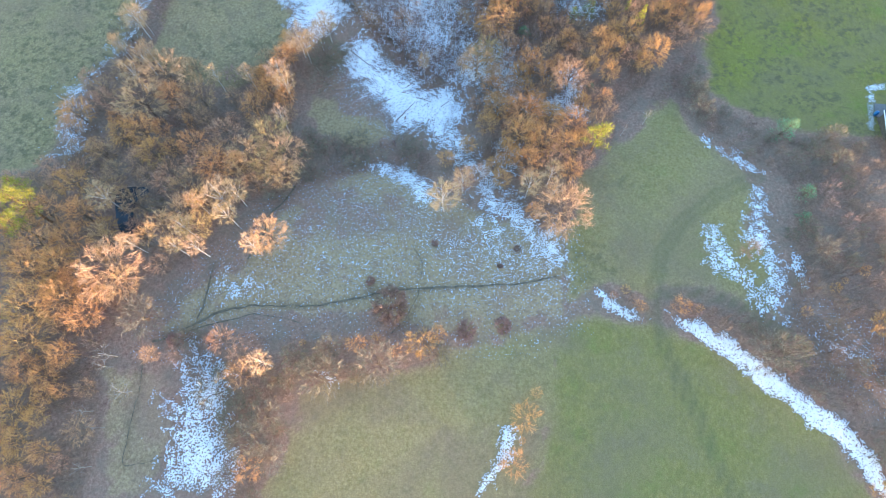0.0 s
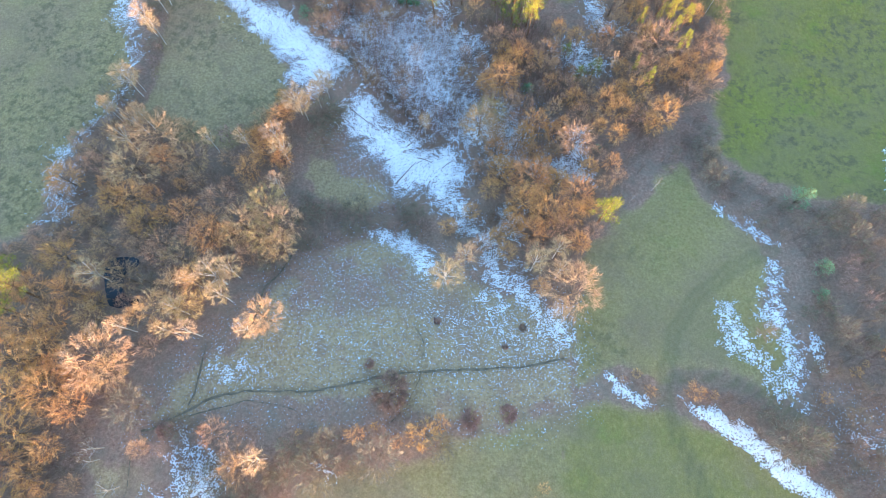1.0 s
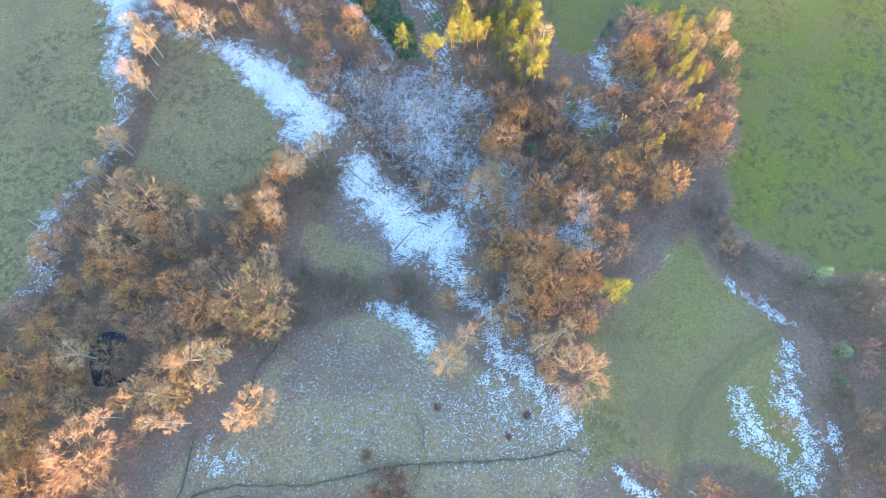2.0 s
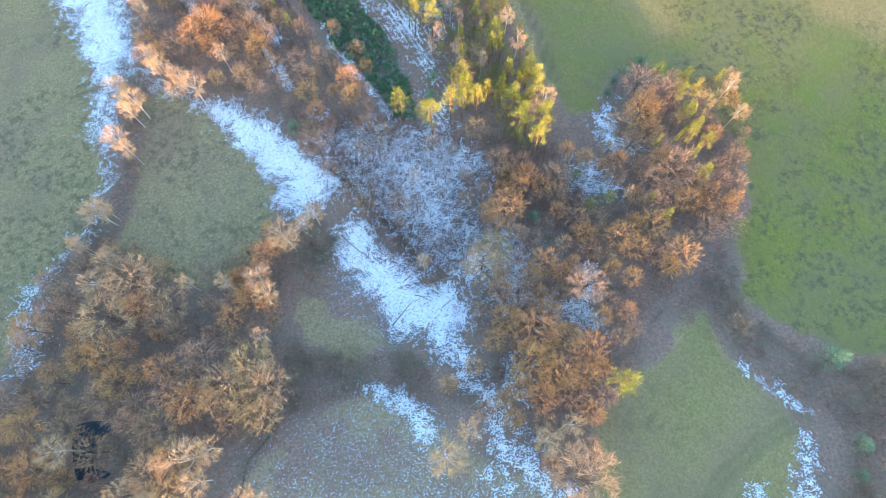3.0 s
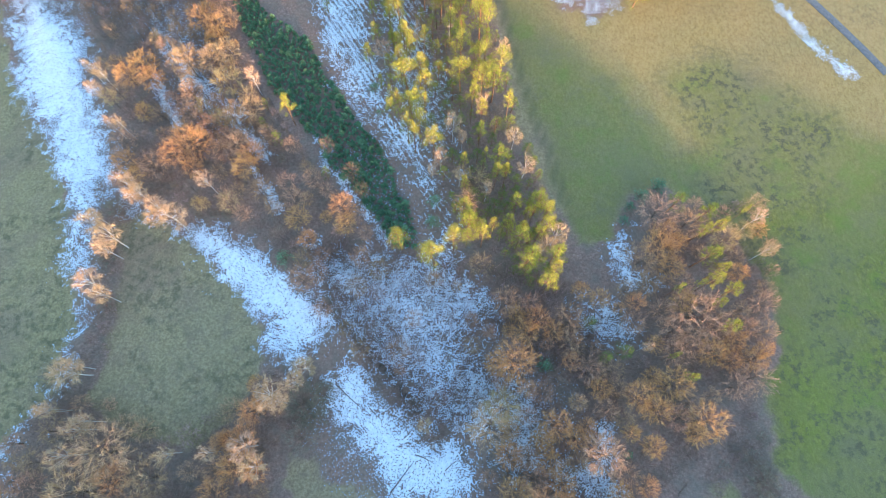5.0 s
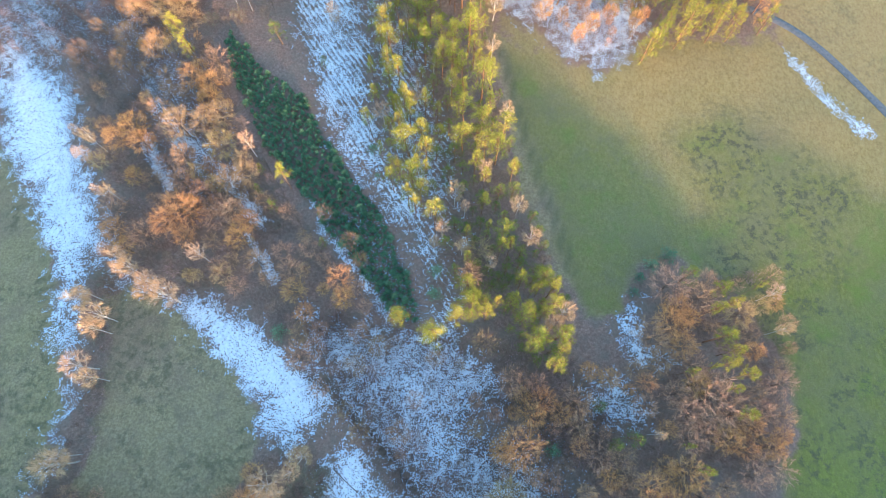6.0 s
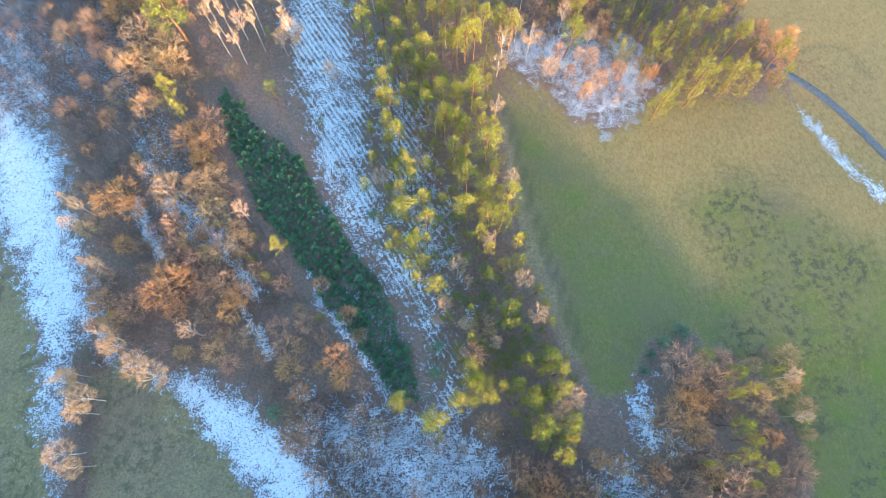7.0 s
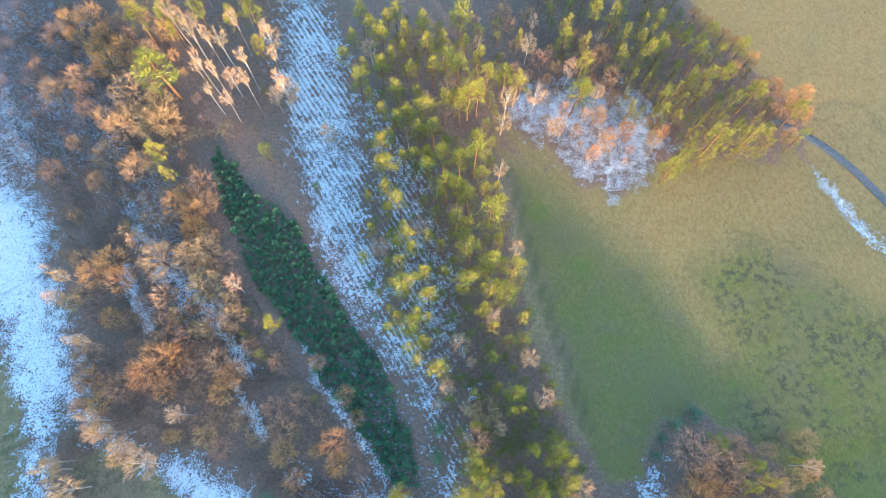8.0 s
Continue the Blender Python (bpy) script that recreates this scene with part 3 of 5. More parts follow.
ASHES_B = [(-53.6, 153.1, 2.0), (-55.6, 151.5, 1.5), (-51.5, 145.3, 1.9), (-52.0, 143.4, 1.3), (-49.0, 144.3, 1.5), (-58.0, 153.6, 1.3), (-51.8, 132.9, 1.6), (-46.9, 128.7, 0.9), (-49.3, 130.5, 1.1), (-44.9, 126.8, 2.1), (-38.2, 128.7, 1.9), (-40.4, 127.6, 1.9), (-37.6, 122.6, 2.0), (-44.0, 121.1, 1.3), (-41.8, 118.2, 1.7), (-33.8, 120.0, 2.0), (-32.9, 117.5, 1.6), (-36.5, 118.1, 1.4), (-38.2, 115.8, 1.1), (-36.2, 115.8, 1.1), (-59.1, 120.7, 1.1), (-34.5, 110.6, 1.6), (-47.5, 97.5, 1.3), (-40.1, 100.0, 1.1), (6.3, 101.9, 1.5), (4.8, 98.0, 1.5)]
BIRCHES_A = [(-54.1, 59.8, 1.8), (-52.1, 64.4, 1.4), (-39.9, 59.7, 1.3), (-28.6, 60.4, 2.1), (-27.2, 57.7, 1.6), (-34.0, 59.7, 1.4), (-24.7, 66.5, 2.0), (-22.4, 69.3, 1.6), (-27.3, 50.8, 1.3), (-32.2, 34.9, 2.2), (-34.2, 33.9, 2.0), (-32.7, 30.8, 1.5), (-38.0, 33.4, 1.4), (-38.8, 28.8, 1.8), (-39.3, 25.5, 1.4), (-36.0, 25.3, 1.2), (-45.9, 26.2, 1.4), (-53.5, 35.0, 1.9), (-27.9, 25.4, 1.2), (0.3, 33.1, 2.1), (3.4, 36.8, 1.9), (13.5, 35.0, 2.2), (17.2, 37.0, 1.8), (17.2, 33.6, 1.7), (-57.6, 66.3, 1.4)]
BIRCHES_B = [(-55.4, 71.6, 2.0), (-24.4, 8.2, 1.8), (-53.8, 91.0, 1.7), (-54.9, 85.4, 1.7), (-53.0, 83.4, 1.6), (-56.7, 95.6, 1.3), (-55.1, 72.5, 1.4), (-58.1, 66.0, 1.1), (-52.9, 63.3, 1.3), (-20.9, 71.3, 1.2), (-25.8, 67.8, 1.8), (18.8, 91.3, 1.2), (16.3, 88.9, 0.8), (51.6, 87.6, 1.1), (51.5, 93.2, 0.9), (30.6, 73.0, 0.8), (-49.8, 100.7, 1.6), (-46.6, 98.4, 1.8), (-43.5, 96.0, 1.6), (-52.0, 102.5, 1.2), (-2.8, 62.6, 1.3), (-32.4, 122.3, 1.4), (-60.6, 121.1, 1.4), (-62.6, 125.8, 0.8), (-60.1, 124.6, 0.8), (-55.2, 114.3, 1.0), (-56.9, 114.2, 0.8), (-39.2, 103.0, 1.5), (-51.0, 100.2, 1.2), (-53.4, 93.0, 1.7), (-56.3, 96.7, 1.2), (-1.2, 109.3, 0.8)]
BIRCHES_C = [(0.5, 105.6, 1.3), (-0.8, 103.3, 1.0), (2.8, 111.7, 1.1), (4.4, 109.2, 0.9), (3.7, 102.6, 0.8), (8.0, 99.5, 0.7), (12.3, 126.7, 1.3), (15.4, 157.6, 1.3), (17.6, 154.7, 1.3), (17.0, 165.2, 1.3), (-25.9, 156.4, 1.6), (-29.7, 167.7, 1.5), (12.7, 154.3, 1.3), (28.5, 155.0, 1.3), (24.1, 159.8, 1.1), (-18.3, 148.0, 1.2)]
OAKS_A = [(-47.7, 56.4, 2.0), (-54.7, 48.5, 1.9), (-51.3, 48.9, 2.4), (-48.6, 50.0, 1.7), (-48.7, 44.6, 2.8), (-42.2, 46.4, 2.4), (-46.1, 45.9, 1.7), (-37.4, 41.6, 2.5), (-44.5, 51.9, 1.1), (-60.1, 38.5, 2.5), (-30.2, 57.8, 2.5), (-33.3, 54.3, 2.0), (-27.7, 56.7, 1.6), (-32.2, 61.6, 1.6), (-27.9, 66.6, 1.4), (-63.8, 53.1, 2.5), (-62.6, 32.9, 2.7), (-57.3, 32.7, 2.4), (-57.2, 27.7, 2.6), (-60.5, 26.5, 3.4), (-65.4, 29.0, 1.9), (-60.2, 22.0, 3.1), (-56.7, 23.4, 2.6), (-54.0, 21.8, 2.2), (-58.8, 16.8, 3.3), (-54.4, 17.6, 3.0), (-50.8, 15.4, 2.7), (-58.0, 12.0, 3.0), (-52.7, 10.1, 1.7), (-57.6, 8.1, 2.5), (-54.6, 7.1, 1.9), (-57.2, 3.1, 2.4)]
OAKS_B = [(-54.4, 1.8, 1.3), (-52.2, 5.2, 1.1), (-52.1, 20.1, 1.7), (-50.4, 25.0, 1.3), (9.9, 52.8, 2.9), (14.5, 50.9, 3.2), (18.6, 49.9, 2.9), (21.7, 47.8, 2.5), (13.2, 46.2, 3.0), (16.7, 44.5, 2.6), (20.7, 43.8, 2.4), (11.1, 42.5, 2.2), (14.1, 40.9, 2.4), (7.8, 49.8, 1.7), (23.4, 44.9, 1.7), (-56.4, -1.2, 1.9), (-55.7, -5.9, 2.0), (-52.7, -2.6, 1.4), (-52.5, -6.7, 1.5), (13.4, 76.2, 1.8), (11.2, 71.8, 3.0), (8.3, 71.5, 1.7), (23.6, 67.2, 1.9), (29.2, 65.9, 2.9), (31.1, 63.9, 2.5), (34.3, 67.6, 2.4), (31.5, 68.7, 1.7), (37.7, 62.1, 2.7), (36.1, 60.3, 2.0), (29.9, 58.9, 2.0), (19.4, 60.2, 2.0), (16.6, 62.2, 2.3)]
OAKS_C = [(14.4, 60.4, 2.0), (40.8, 72.0, 2.4), (44.8, 73.8, 2.2), (49.0, 72.3, 1.6), (46.9, 70.8, 1.7), (35.5, 89.1, 2.8), (37.0, 85.8, 2.4), (38.9, 90.1, 1.9), (47.6, 84.7, 1.9), (30.8, 80.4, 1.4), (22.3, 82.5, 1.3), (28.0, 79.6, 1.1), (-28.6, 69.4, 1.7), (-29.0, 65.4, 1.9), (-29.9, 61.4, 2.2), (-33.3, 60.9, 1.8), (27.1, 60.8, 1.2), (38.0, 80.0, 1.9), (21.0, 61.9, 1.2), (-15.7, 95.3, 1.7), (-64.7, 175.7, 2.8), (-69.6, 175.9, 2.0), (-68.0, 172.5, 1.5), (-62.2, 172.1, 1.9), (-62.6, 168.8, 2.3), (-59.8, 165.4, 2.5), (-58.0, 169.3, 1.8), (-44.0, 137.0, 2.1), (-43.0, 139.0, 1.4), (-40.9, 135.3, 2.2), (-40.3, 132.7, 1.9), (-41.8, 132.4, 1.3)]
OAKS_D = [(-53.7, 127.3, 3.1), (-56.4, 125.4, 2.6), (-51.8, 124.4, 2.1), (-43.5, 110.8, 3.3), (-46.2, 109.3, 2.3), (-42.0, 112.2, 1.6), (-42.7, 106.5, 1.6), (-32.4, 108.9, 1.9), (-33.4, 106.4, 2.3), (-16.3, 98.4, 2.2), (30.9, 165.1, 1.9), (38.3, 147.5, 1.5), (40.1, 148.7, 1.2), (21.2, 150.1, 1.8)]
BEECHES_A = [(-42.9, 56.5, 2.6), (-59.5, 56.0, 1.6), (-63.1, 59.0, 1.6), (-36.9, 48.7, 2.1), (-57.6, 45.0, 2.3), (-50.8, 42.6, 2.1), (-41.2, 37.8, 2.3), (-45.9, 38.7, 1.7), (-49.4, 34.9, 2.1), (-40.8, 9.9, 1.7), (-30.9, 11.7, 1.6), (-27.7, 7.1, 1.6), (-40.7, 42.6, 1.8), (-45.1, 41.0, 1.6), (-54.3, 41.0, 1.8), (-32.5, 50.3, 1.6), (-36.7, 52.3, 1.4), (-63.9, 37.8, 1.8), (39.4, 77.6, 3.4), (36.3, 75.8, 2.4), (42.6, 75.9, 2.1), (50.7, 79.6, 2.0), (32.6, 87.4, 2.1), (33.4, 83.6, 2.4), (36.5, 95.6, 2.5), (41.1, 93.4, 2.2), (26.5, 62.7, 1.4), (24.3, 64.2, 1.3), (36.1, 64.5, 1.6), (7.5, 76.6, 1.4), (4.8, 78.6, 1.5), (21.9, 59.4, 1.6)]
BEECHES_B = [(26.4, 67.2, 1.3), (-6.9, 74.3, 1.7), (-4.5, 79.1, 1.3), (-13.0, 74.6, 1.5), (-19.3, 81.2, 1.4), (-13.2, 89.6, 1.6), (-10.2, 87.4, 1.6), (6.6, 87.6, 1.5), (10.5, 81.2, 1.7), (14.3, 81.1, 1.4), (20.1, 74.1, 1.5), (16.5, 74.3, 1.3), (-71.3, 173.0, 2.0), (-74.5, 166.9, 1.9), (-69.4, 160.4, 2.1), (-62.9, 156.5, 1.9), (-63.8, 149.7, 2.0), (-58.2, 147.2, 2.0), (-66.9, 144.5, 2.0), (-58.5, 141.9, 1.8), (-53.8, 139.7, 1.5), (-48.8, 134.9, 1.4), (-61.6, 136.0, 1.6), (-37.9, 109.9, 1.6), (-26.1, 103.7, 1.6), (-22.5, 100.4, 1.5), (-19.4, 110.3, 1.2), (-38.4, 105.7, 1.4), (-30.3, 102.2, 1.6), (-34.7, 102.3, 1.4), (-22.8, 106.1, 1.1), (-25.7, 110.5, 1.1)]
BEECHES_C = [(-48.9, 113.7, 1.4), (-13.2, 101.7, 1.2), (-15.0, 105.1, 1.1), (-28.4, 98.9, 1.3), (-52.6, 37.0, 1.7), (-49.4, 31.2, 1.6)]
ALDERS = [(-45.0, 33.6, 1.8), (-27.5, 9.3, 2.0), (-28.6, 7.7, 1.6), (45.3, 23.9, 1.3), (5.2, 66.2, 1.6), (17.4, 69.0, 1.7), (-11.1, 72.6, 1.4), (-8.3, 80.3, 1.3), (-17.2, 94.1, 1.4), (2.7, 70.2, 1.4), (-56.0, 118.3, 1.6), (-51.8, 108.9, 1.5), (-47.8, 105.2, 1.6), (-45.1, 103.3, 1.3), (-49.4, 100.1, 1.9), (-46.2, 99.2, 1.4), (-27.2, 94.2, 1.9), (-24.5, 91.9, 1.5), (-3.8, 137.7, 1.3), (-7.2, 119.5, 1.0), (17.2, 100.5, 1.1), (-62.4, 137.1, 1.6), (-46.9, 176.9, 1.4), (11.2, 175.1, 1.5), (-32.2, 151.6, 1.1), (-72.7, 156.3, 1.7), (-73.0, 149.5, 1.5)]
WILLOWS = [(-43.1, 15.3, 3.1), (-21.1, 9.5, 2.0), (-24.0, 6.6, 1.7), (-21.5, 6.4, 1.9), (-26.8, 4.2, 2.1), (-24.3, 1.2, 1.8), (-28.2, 1.6, 1.9), (-26.3, -1.7, 2.1), (-29.4, -0.9, 1.5), (-16.5, 10.7, 1.5), (48.1, 9.2, 2.1), (43.9, 13.3, 2.0), (45.6, 11.5, 1.7), (56.0, 27.7, 2.6), (53.1, 26.8, 1.9), (-18.0, 8.7, 1.3), (-19.5, 7.2, 1.2), (-42.1, 98.7, 1.3), (-39.1, 98.8, 1.3), (-37.0, 98.9, 1.1), (-27.9, 109.0, 1.4), (-38.0, 152.3, 1.2), (-43.0, 151.3, 1.2)]
SCRUB_OAKS = [(-3.3, 11.1, 2.4), (-0.9, 12.4, 1.4), (-6.9, 10.1, 1.0), (-9.8, 12.2, 1.0), (-12.5, 11.2, 1.3), (-20.3, 11.6, 0.8), (27.0, 18.7, 1.6), (34.5, 16.0, 1.3), (37.3, 15.5, 1.0), (10.8, 0.7, 2.0), (9.0, -5.0, 1.8), (-26.0, -5.2, 1.7), (56.7, -9.2, 1.3), (28.5, 16.2, 1.4), (25.1, 17.9, 1.1), (12.7, 4.0, 1.3), (10.4, -2.2, 1.1), (52.6, 14.8, 1.8), (57.6, 18.3, 1.3), (59.5, 19.4, 1.1), (62.6, 20.8, 0.8), (62.2, 12.6, 1.6), (60.2, 6.7, 1.1), (58.8, 4.3, 1.0)]
HAWTHORNS = [(-7.8, 16.7, 2.8), (3.2, 12.9, 1.5), (8.5, 13.5, 0.7), (-1.2, 27.1, 0.6), (11.5, 25.7, 0.6), (8.7, 22.9, 0.5), (-11.0, 20.8, 0.4), (-33.8, 12.2, 0.6), (-38.7, 12.2, 0.6)]
PINES_A = [(24.9, 42.9, 1.7), (-65.7, 36.0, 1.3), (-63.3, 32.2, 1.8), (-63.1, 28.9, 1.4), (43.0, 93.9, 1.0), (44.6, 91.8, 0.8), (41.7, 90.9, 0.8), (41.5, 86.7, 1.0), (43.3, 84.5, 1.1), (41.7, 82.6, 1.0), (44.4, 80.8, 0.8), (39.9, 82.3, 0.6), (36.6, 81.8, 0.7), (43.1, 75.3, 0.7), (34.1, 71.5, 0.4), (35.6, 68.3, 0.7), (-6.4, 91.4, 1.4), (-0.9, 88.6, 1.5), (42.0, 78.9, 0.5), (49.0, 94.2, 0.6), (-47.3, 159.7, 3.3), (-53.6, 172.3, 1.7), (-48.3, 172.3, 1.4), (-47.2, 169.6, 0.8), (-42.8, 174.0, 1.4), (-36.4, 171.7, 1.7), (-33.0, 172.7, 1.6), (-46.1, 144.9, 1.4), (-44.3, 141.1, 0.9), (-31.1, 164.8, 0.9), (-14.5, 166.5, 1.3), (-13.3, 172.0, 1.3)]
PINES_B = [(-15.7, 162.9, 0.9), (-13.2, 157.5, 1.6), (-12.3, 160.8, 1.1), (-10.7, 168.5, 1.1), (-9.5, 166.4, 1.3), (-8.4, 170.6, 1.3), (-6.6, 170.9, 1.5), (-5.1, 167.7, 1.1), (-9.5, 160.1, 1.1), (-11.1, 154.7, 0.8), (-9.1, 151.2, 1.0), (-7.5, 162.5, 1.3), (-6.7, 154.9, 1.2), (-5.5, 164.1, 1.1), (-4.2, 159.8, 1.3), (-1.6, 169.0, 1.5), (-1.2, 164.4, 1.3), (-0.3, 160.0, 1.5), (1.8, 164.9, 1.3), (2.3, 161.0, 1.4), (4.9, 169.6, 1.9), (5.4, 164.4, 1.4), (8.1, 162.2, 0.9), (4.5, 159.5, 1.3), (-2.9, 154.9, 1.0), (-1.5, 151.7, 1.5), (1.4, 153.6, 1.0), (-0.6, 147.6, 1.8), (5.7, 153.6, 1.6), (7.4, 154.3, 1.4), (4.3, 152.5, 1.2), (-7.6, 146.7, 1.2)]
PINES_C = [(-9.3, 145.3, 1.1), (-9.7, 141.7, 1.0), (-7.6, 141.0, 1.3), (-5.8, 142.6, 1.0), (-3.5, 143.2, 0.8), (-1.4, 143.0, 1.0), (1.1, 142.2, 1.3), (-1.7, 140.3, 1.2), (3.9, 141.1, 1.3), (6.2, 141.9, 1.6), (6.8, 145.1, 1.3), (7.0, 139.1, 1.6), (-4.8, 150.4, 1.2), (-6.7, 149.8, 1.0), (-3.0, 147.2, 1.0), (-11.3, 135.9, 0.8), (-8.5, 137.0, 1.3), (-6.4, 134.7, 1.3), (-8.1, 133.3, 0.8), (-10.7, 130.4, 1.0), (-7.6, 128.9, 1.0), (-5.7, 130.4, 1.2), (-5.3, 128.6, 1.1), (-6.8, 127.6, 0.8), (-4.6, 126.5, 1.1), (-1.9, 128.8, 1.0), (1.3, 137.2, 1.3), (0.5, 135.9, 1.0), (3.2, 136.6, 1.3), (5.1, 135.0, 1.5), (7.8, 136.5, 1.3), (8.4, 132.2, 1.9)]
PINES_D = [(10.0, 134.5, 1.3), (2.9, 131.8, 1.3), (5.0, 130.7, 0.9), (3.9, 129.0, 0.8), (5.0, 126.5, 1.4), (8.0, 124.6, 1.4), (9.3, 128.0, 1.0), (11.8, 123.2, 1.3), (10.2, 119.3, 1.9), (8.4, 119.9, 1.2), (4.6, 121.6, 1.4), (-6.3, 124.4, 1.2), (-11.6, 125.4, 0.9), (-5.0, 121.3, 1.7), (-2.8, 122.7, 1.4), (-9.5, 120.0, 0.7), (-2.1, 118.8, 1.1), (-3.4, 116.6, 1.2), (-2.0, 115.8, 1.0), (-4.2, 114.8, 1.4), (-7.6, 117.3, 0.7), (-6.6, 116.0, 0.7), (-7.6, 114.3, 0.8), (-5.1, 111.2, 0.8), (-3.0, 111.8, 1.2), (-3.9, 109.3, 0.8), (-0.8, 108.1, 1.2), (6.3, 116.8, 1.1), (7.9, 114.2, 1.1), (12.6, 115.4, 0.9), (7.3, 109.8, 0.7), (8.0, 105.5, 0.7)]
PINES_E = [(4.4, 104.6, 0.8), (10.6, 104.4, 1.1), (9.6, 101.7, 0.7), (11.3, 102.1, 0.7), (4.4, 100.4, 0.7), (4.1, 95.9, 1.1), (14.2, 94.9, 0.8), (15.4, 95.0, 0.9), (17.3, 94.8, 1.1), (17.1, 92.5, 1.0), (8.7, 93.2, 1.0), (5.2, 93.0, 1.3), (7.0, 91.3, 1.1), (11.3, 92.3, 0.8), (13.2, 92.0, 0.8), (15.8, 91.1, 1.0), (12.8, 96.4, 0.8), (-25.9, 115.9, 0.9), (12.3, 157.6, 1.3), (14.1, 156.0, 1.2), (8.9, 157.9, 1.1), (15.4, 166.2, 0.8), (24.4, 153.7, 1.5), (26.1, 160.1, 1.3)]
PINES_NORTHEAST_A = [(24.2, 166.3, 1.6), (24.9, 169.9, 1.1), (27.9, 165.9, 1.0), (26.6, 156.5, 0.8), (33.4, 171.3, 1.3), (34.4, 166.6, 1.1), (33.4, 162.5, 1.1), (35.4, 163.8, 0.9), (38.8, 170.4, 1.4), (39.5, 167.4, 1.3), (36.9, 162.0, 1.4), (40.9, 163.8, 1.3), (43.4, 160.3, 1.2), (35.2, 158.6, 1.4), (37.8, 157.9, 0.8), (39.1, 156.7, 0.8), (46.3, 159.1, 1.1), (48.6, 157.9, 1.4), (45.0, 157.2, 1.1), (42.7, 155.6, 1.1), (43.0, 153.1, 1.6), (46.9, 154.9, 1.3), (39.8, 153.4, 1.4), (39.5, 150.6, 1.1)]
PINES_NORTHEAST_B = [(33.5, 154.6, 0.8), (33.6, 151.6, 1.0), (35.4, 150.8, 1.0), (48.9, 151.7, 1.0), (52.0, 152.8, 1.7), (48.7, 149.2, 1.2), (45.4, 148.9, 1.2), (43.5, 145.3, 1.8), (47.0, 145.1, 2.0), (45.7, 142.6, 1.9), (49.8, 145.9, 1.5), (53.9, 145.7, 1.6), (55.9, 144.1, 1.6), (52.0, 144.0, 1.2), (39.1, 140.0, 1.4), (41.2, 142.0, 1.5), (56.2, 149.9, 1.0), (62.3, 145.4, 1.0)]
OAKS_NORTHEAST = [(51.2, 171.0, 1.8), (53.9, 168.1, 1.7), (49.5, 173.1, 1.5), (55.7, 166.1, 1.5), (57.6, 162.6, 1.7), (54.2, 160.8, 1.5), (60.9, 156.9, 2.1), (62.2, 153.4, 2.1), (65.8, 155.2, 1.7), (64.8, 151.0, 1.6), (62.0, 147.2, 1.4), (58.2, 157.2, 1.3), (28.9, 152.2, 1.7), (31.9, 155.7, 1.4), (33.5, 148.8, 1.4), (29.8, 146.6, 1.5), (27.1, 144.6, 1.2), (23.1, 153.7, 1.2), (24.6, 149.1, 1.2)]
PINES_SOUTH_END = [(14.1, 87.6, 1.3), (18.2, 87.9, 1.2), (18.0, 85.5, 1.2), (16.8, 83.0, 1.3), (2.4, 90.9, 1.4), (4.4, 91.3, 1.0), (11.3, 93.2, 1.0), (12.7, 90.8, 1.1), (16.1, 96.8, 1.1), (4.8, 94.1, 1.1)]
JUNIPERS = [(56.6, 45.5, 2.0), (57.2, 33.8, 1.4), (55.8, 29.8, 1.2), (27.0, 57.8, 0.8), (35.0, 99.6, 1.5), (37.7, 100.9, 1.3), (31.5, 95.0, 1.1), (16.2, 71.3, 1.0), (-26.4, 90.3, 1.7), (-0.8, 99.8, 1.0), (32.9, 97.5, 0.8), (-1.0, 95.9, 1.1), (-11.5, 122.7, 0.8), (-10.6, 117.5, 0.7)]
SNAGS = [(-46.8, 10.0, 1.7), (-47.1, 8.5, 1.0), (-43.9, 5.1, 1.7), (-48.7, 2.5, 1.1), (-46.8, 0.3, 0.7), (-47.7, -4.7, 1.4), (34.6, 48.6, 1.3), (30.6, 46.5, 0.6)]
TALL_BIRCHES = [(-42.2, 166.5, 13, 1.2), (-39.1, 165.3, 13, 1.2), (-36.5, 164.6, 13, 1.6), (-40.1, 160.6, 13, 1.1), (-37.4, 158.2, 13, 1.1), (-32.8, 161, 13, 1.2), (-31.9, 156.4, 13, 0.9), (-26.1, 156.2, 13, 1.2), (-29.2, 166.8, 13, 1.2), (-34.9, 168.7, 13, 1.2), (-44, 169, 13, 1.1), (-46.2, 170.9, 13, 1.2)]
BUSHES = [(4.3, 33.9, 2.5, 1.2), (-5.3, 10.8, 2.5, 1.4), (-9.3, 11.3, 2.5, 1.4), (24.8, 17.5, 2, 1.1), (28.5, 15.6, 2.5, 1.2), (27.6, 17, 2.2, 1.2), (-27.2, 25.7, 2, 1.1), (33.6, 16, 2, 1.1), (36.3, 15.1, 2, 1.4), (40.9, 13.8, 2, 1.4), (38.7, 15.1, 2, 1.2), (43.9, 12.5, 2, 1.2)]


# ---- fields over the plan ----
RNG = np.random.default_rng(7)
LATTICE = RNG.random((256, 256))


def blur_step(a, b, x):
    u = np.clip((x - a) / (b - a), 0, 1)
    return u * u * (3 - 2 * u)


def cloud(x, y, size, octaves=3):
    """Smooth noise from 0 to 1 with lumps of that size in metres."""
    total, weight, amount = 0.0, 1.0, 0.0
    for k in range(octaves):
        u, v = x / size + 17.3 * k + 500, y / size + 5.7 * k + 500
        i, j = np.floor(u).astype(int), np.floor(v).astype(int)
        f, g = u - i, v - j
        f, g = f * f * (3 - 2 * f), g * g * (3 - 2 * g)
        a, b = LATTICE[i % 256, j % 256], LATTICE[(i + 1) % 256, j % 256]
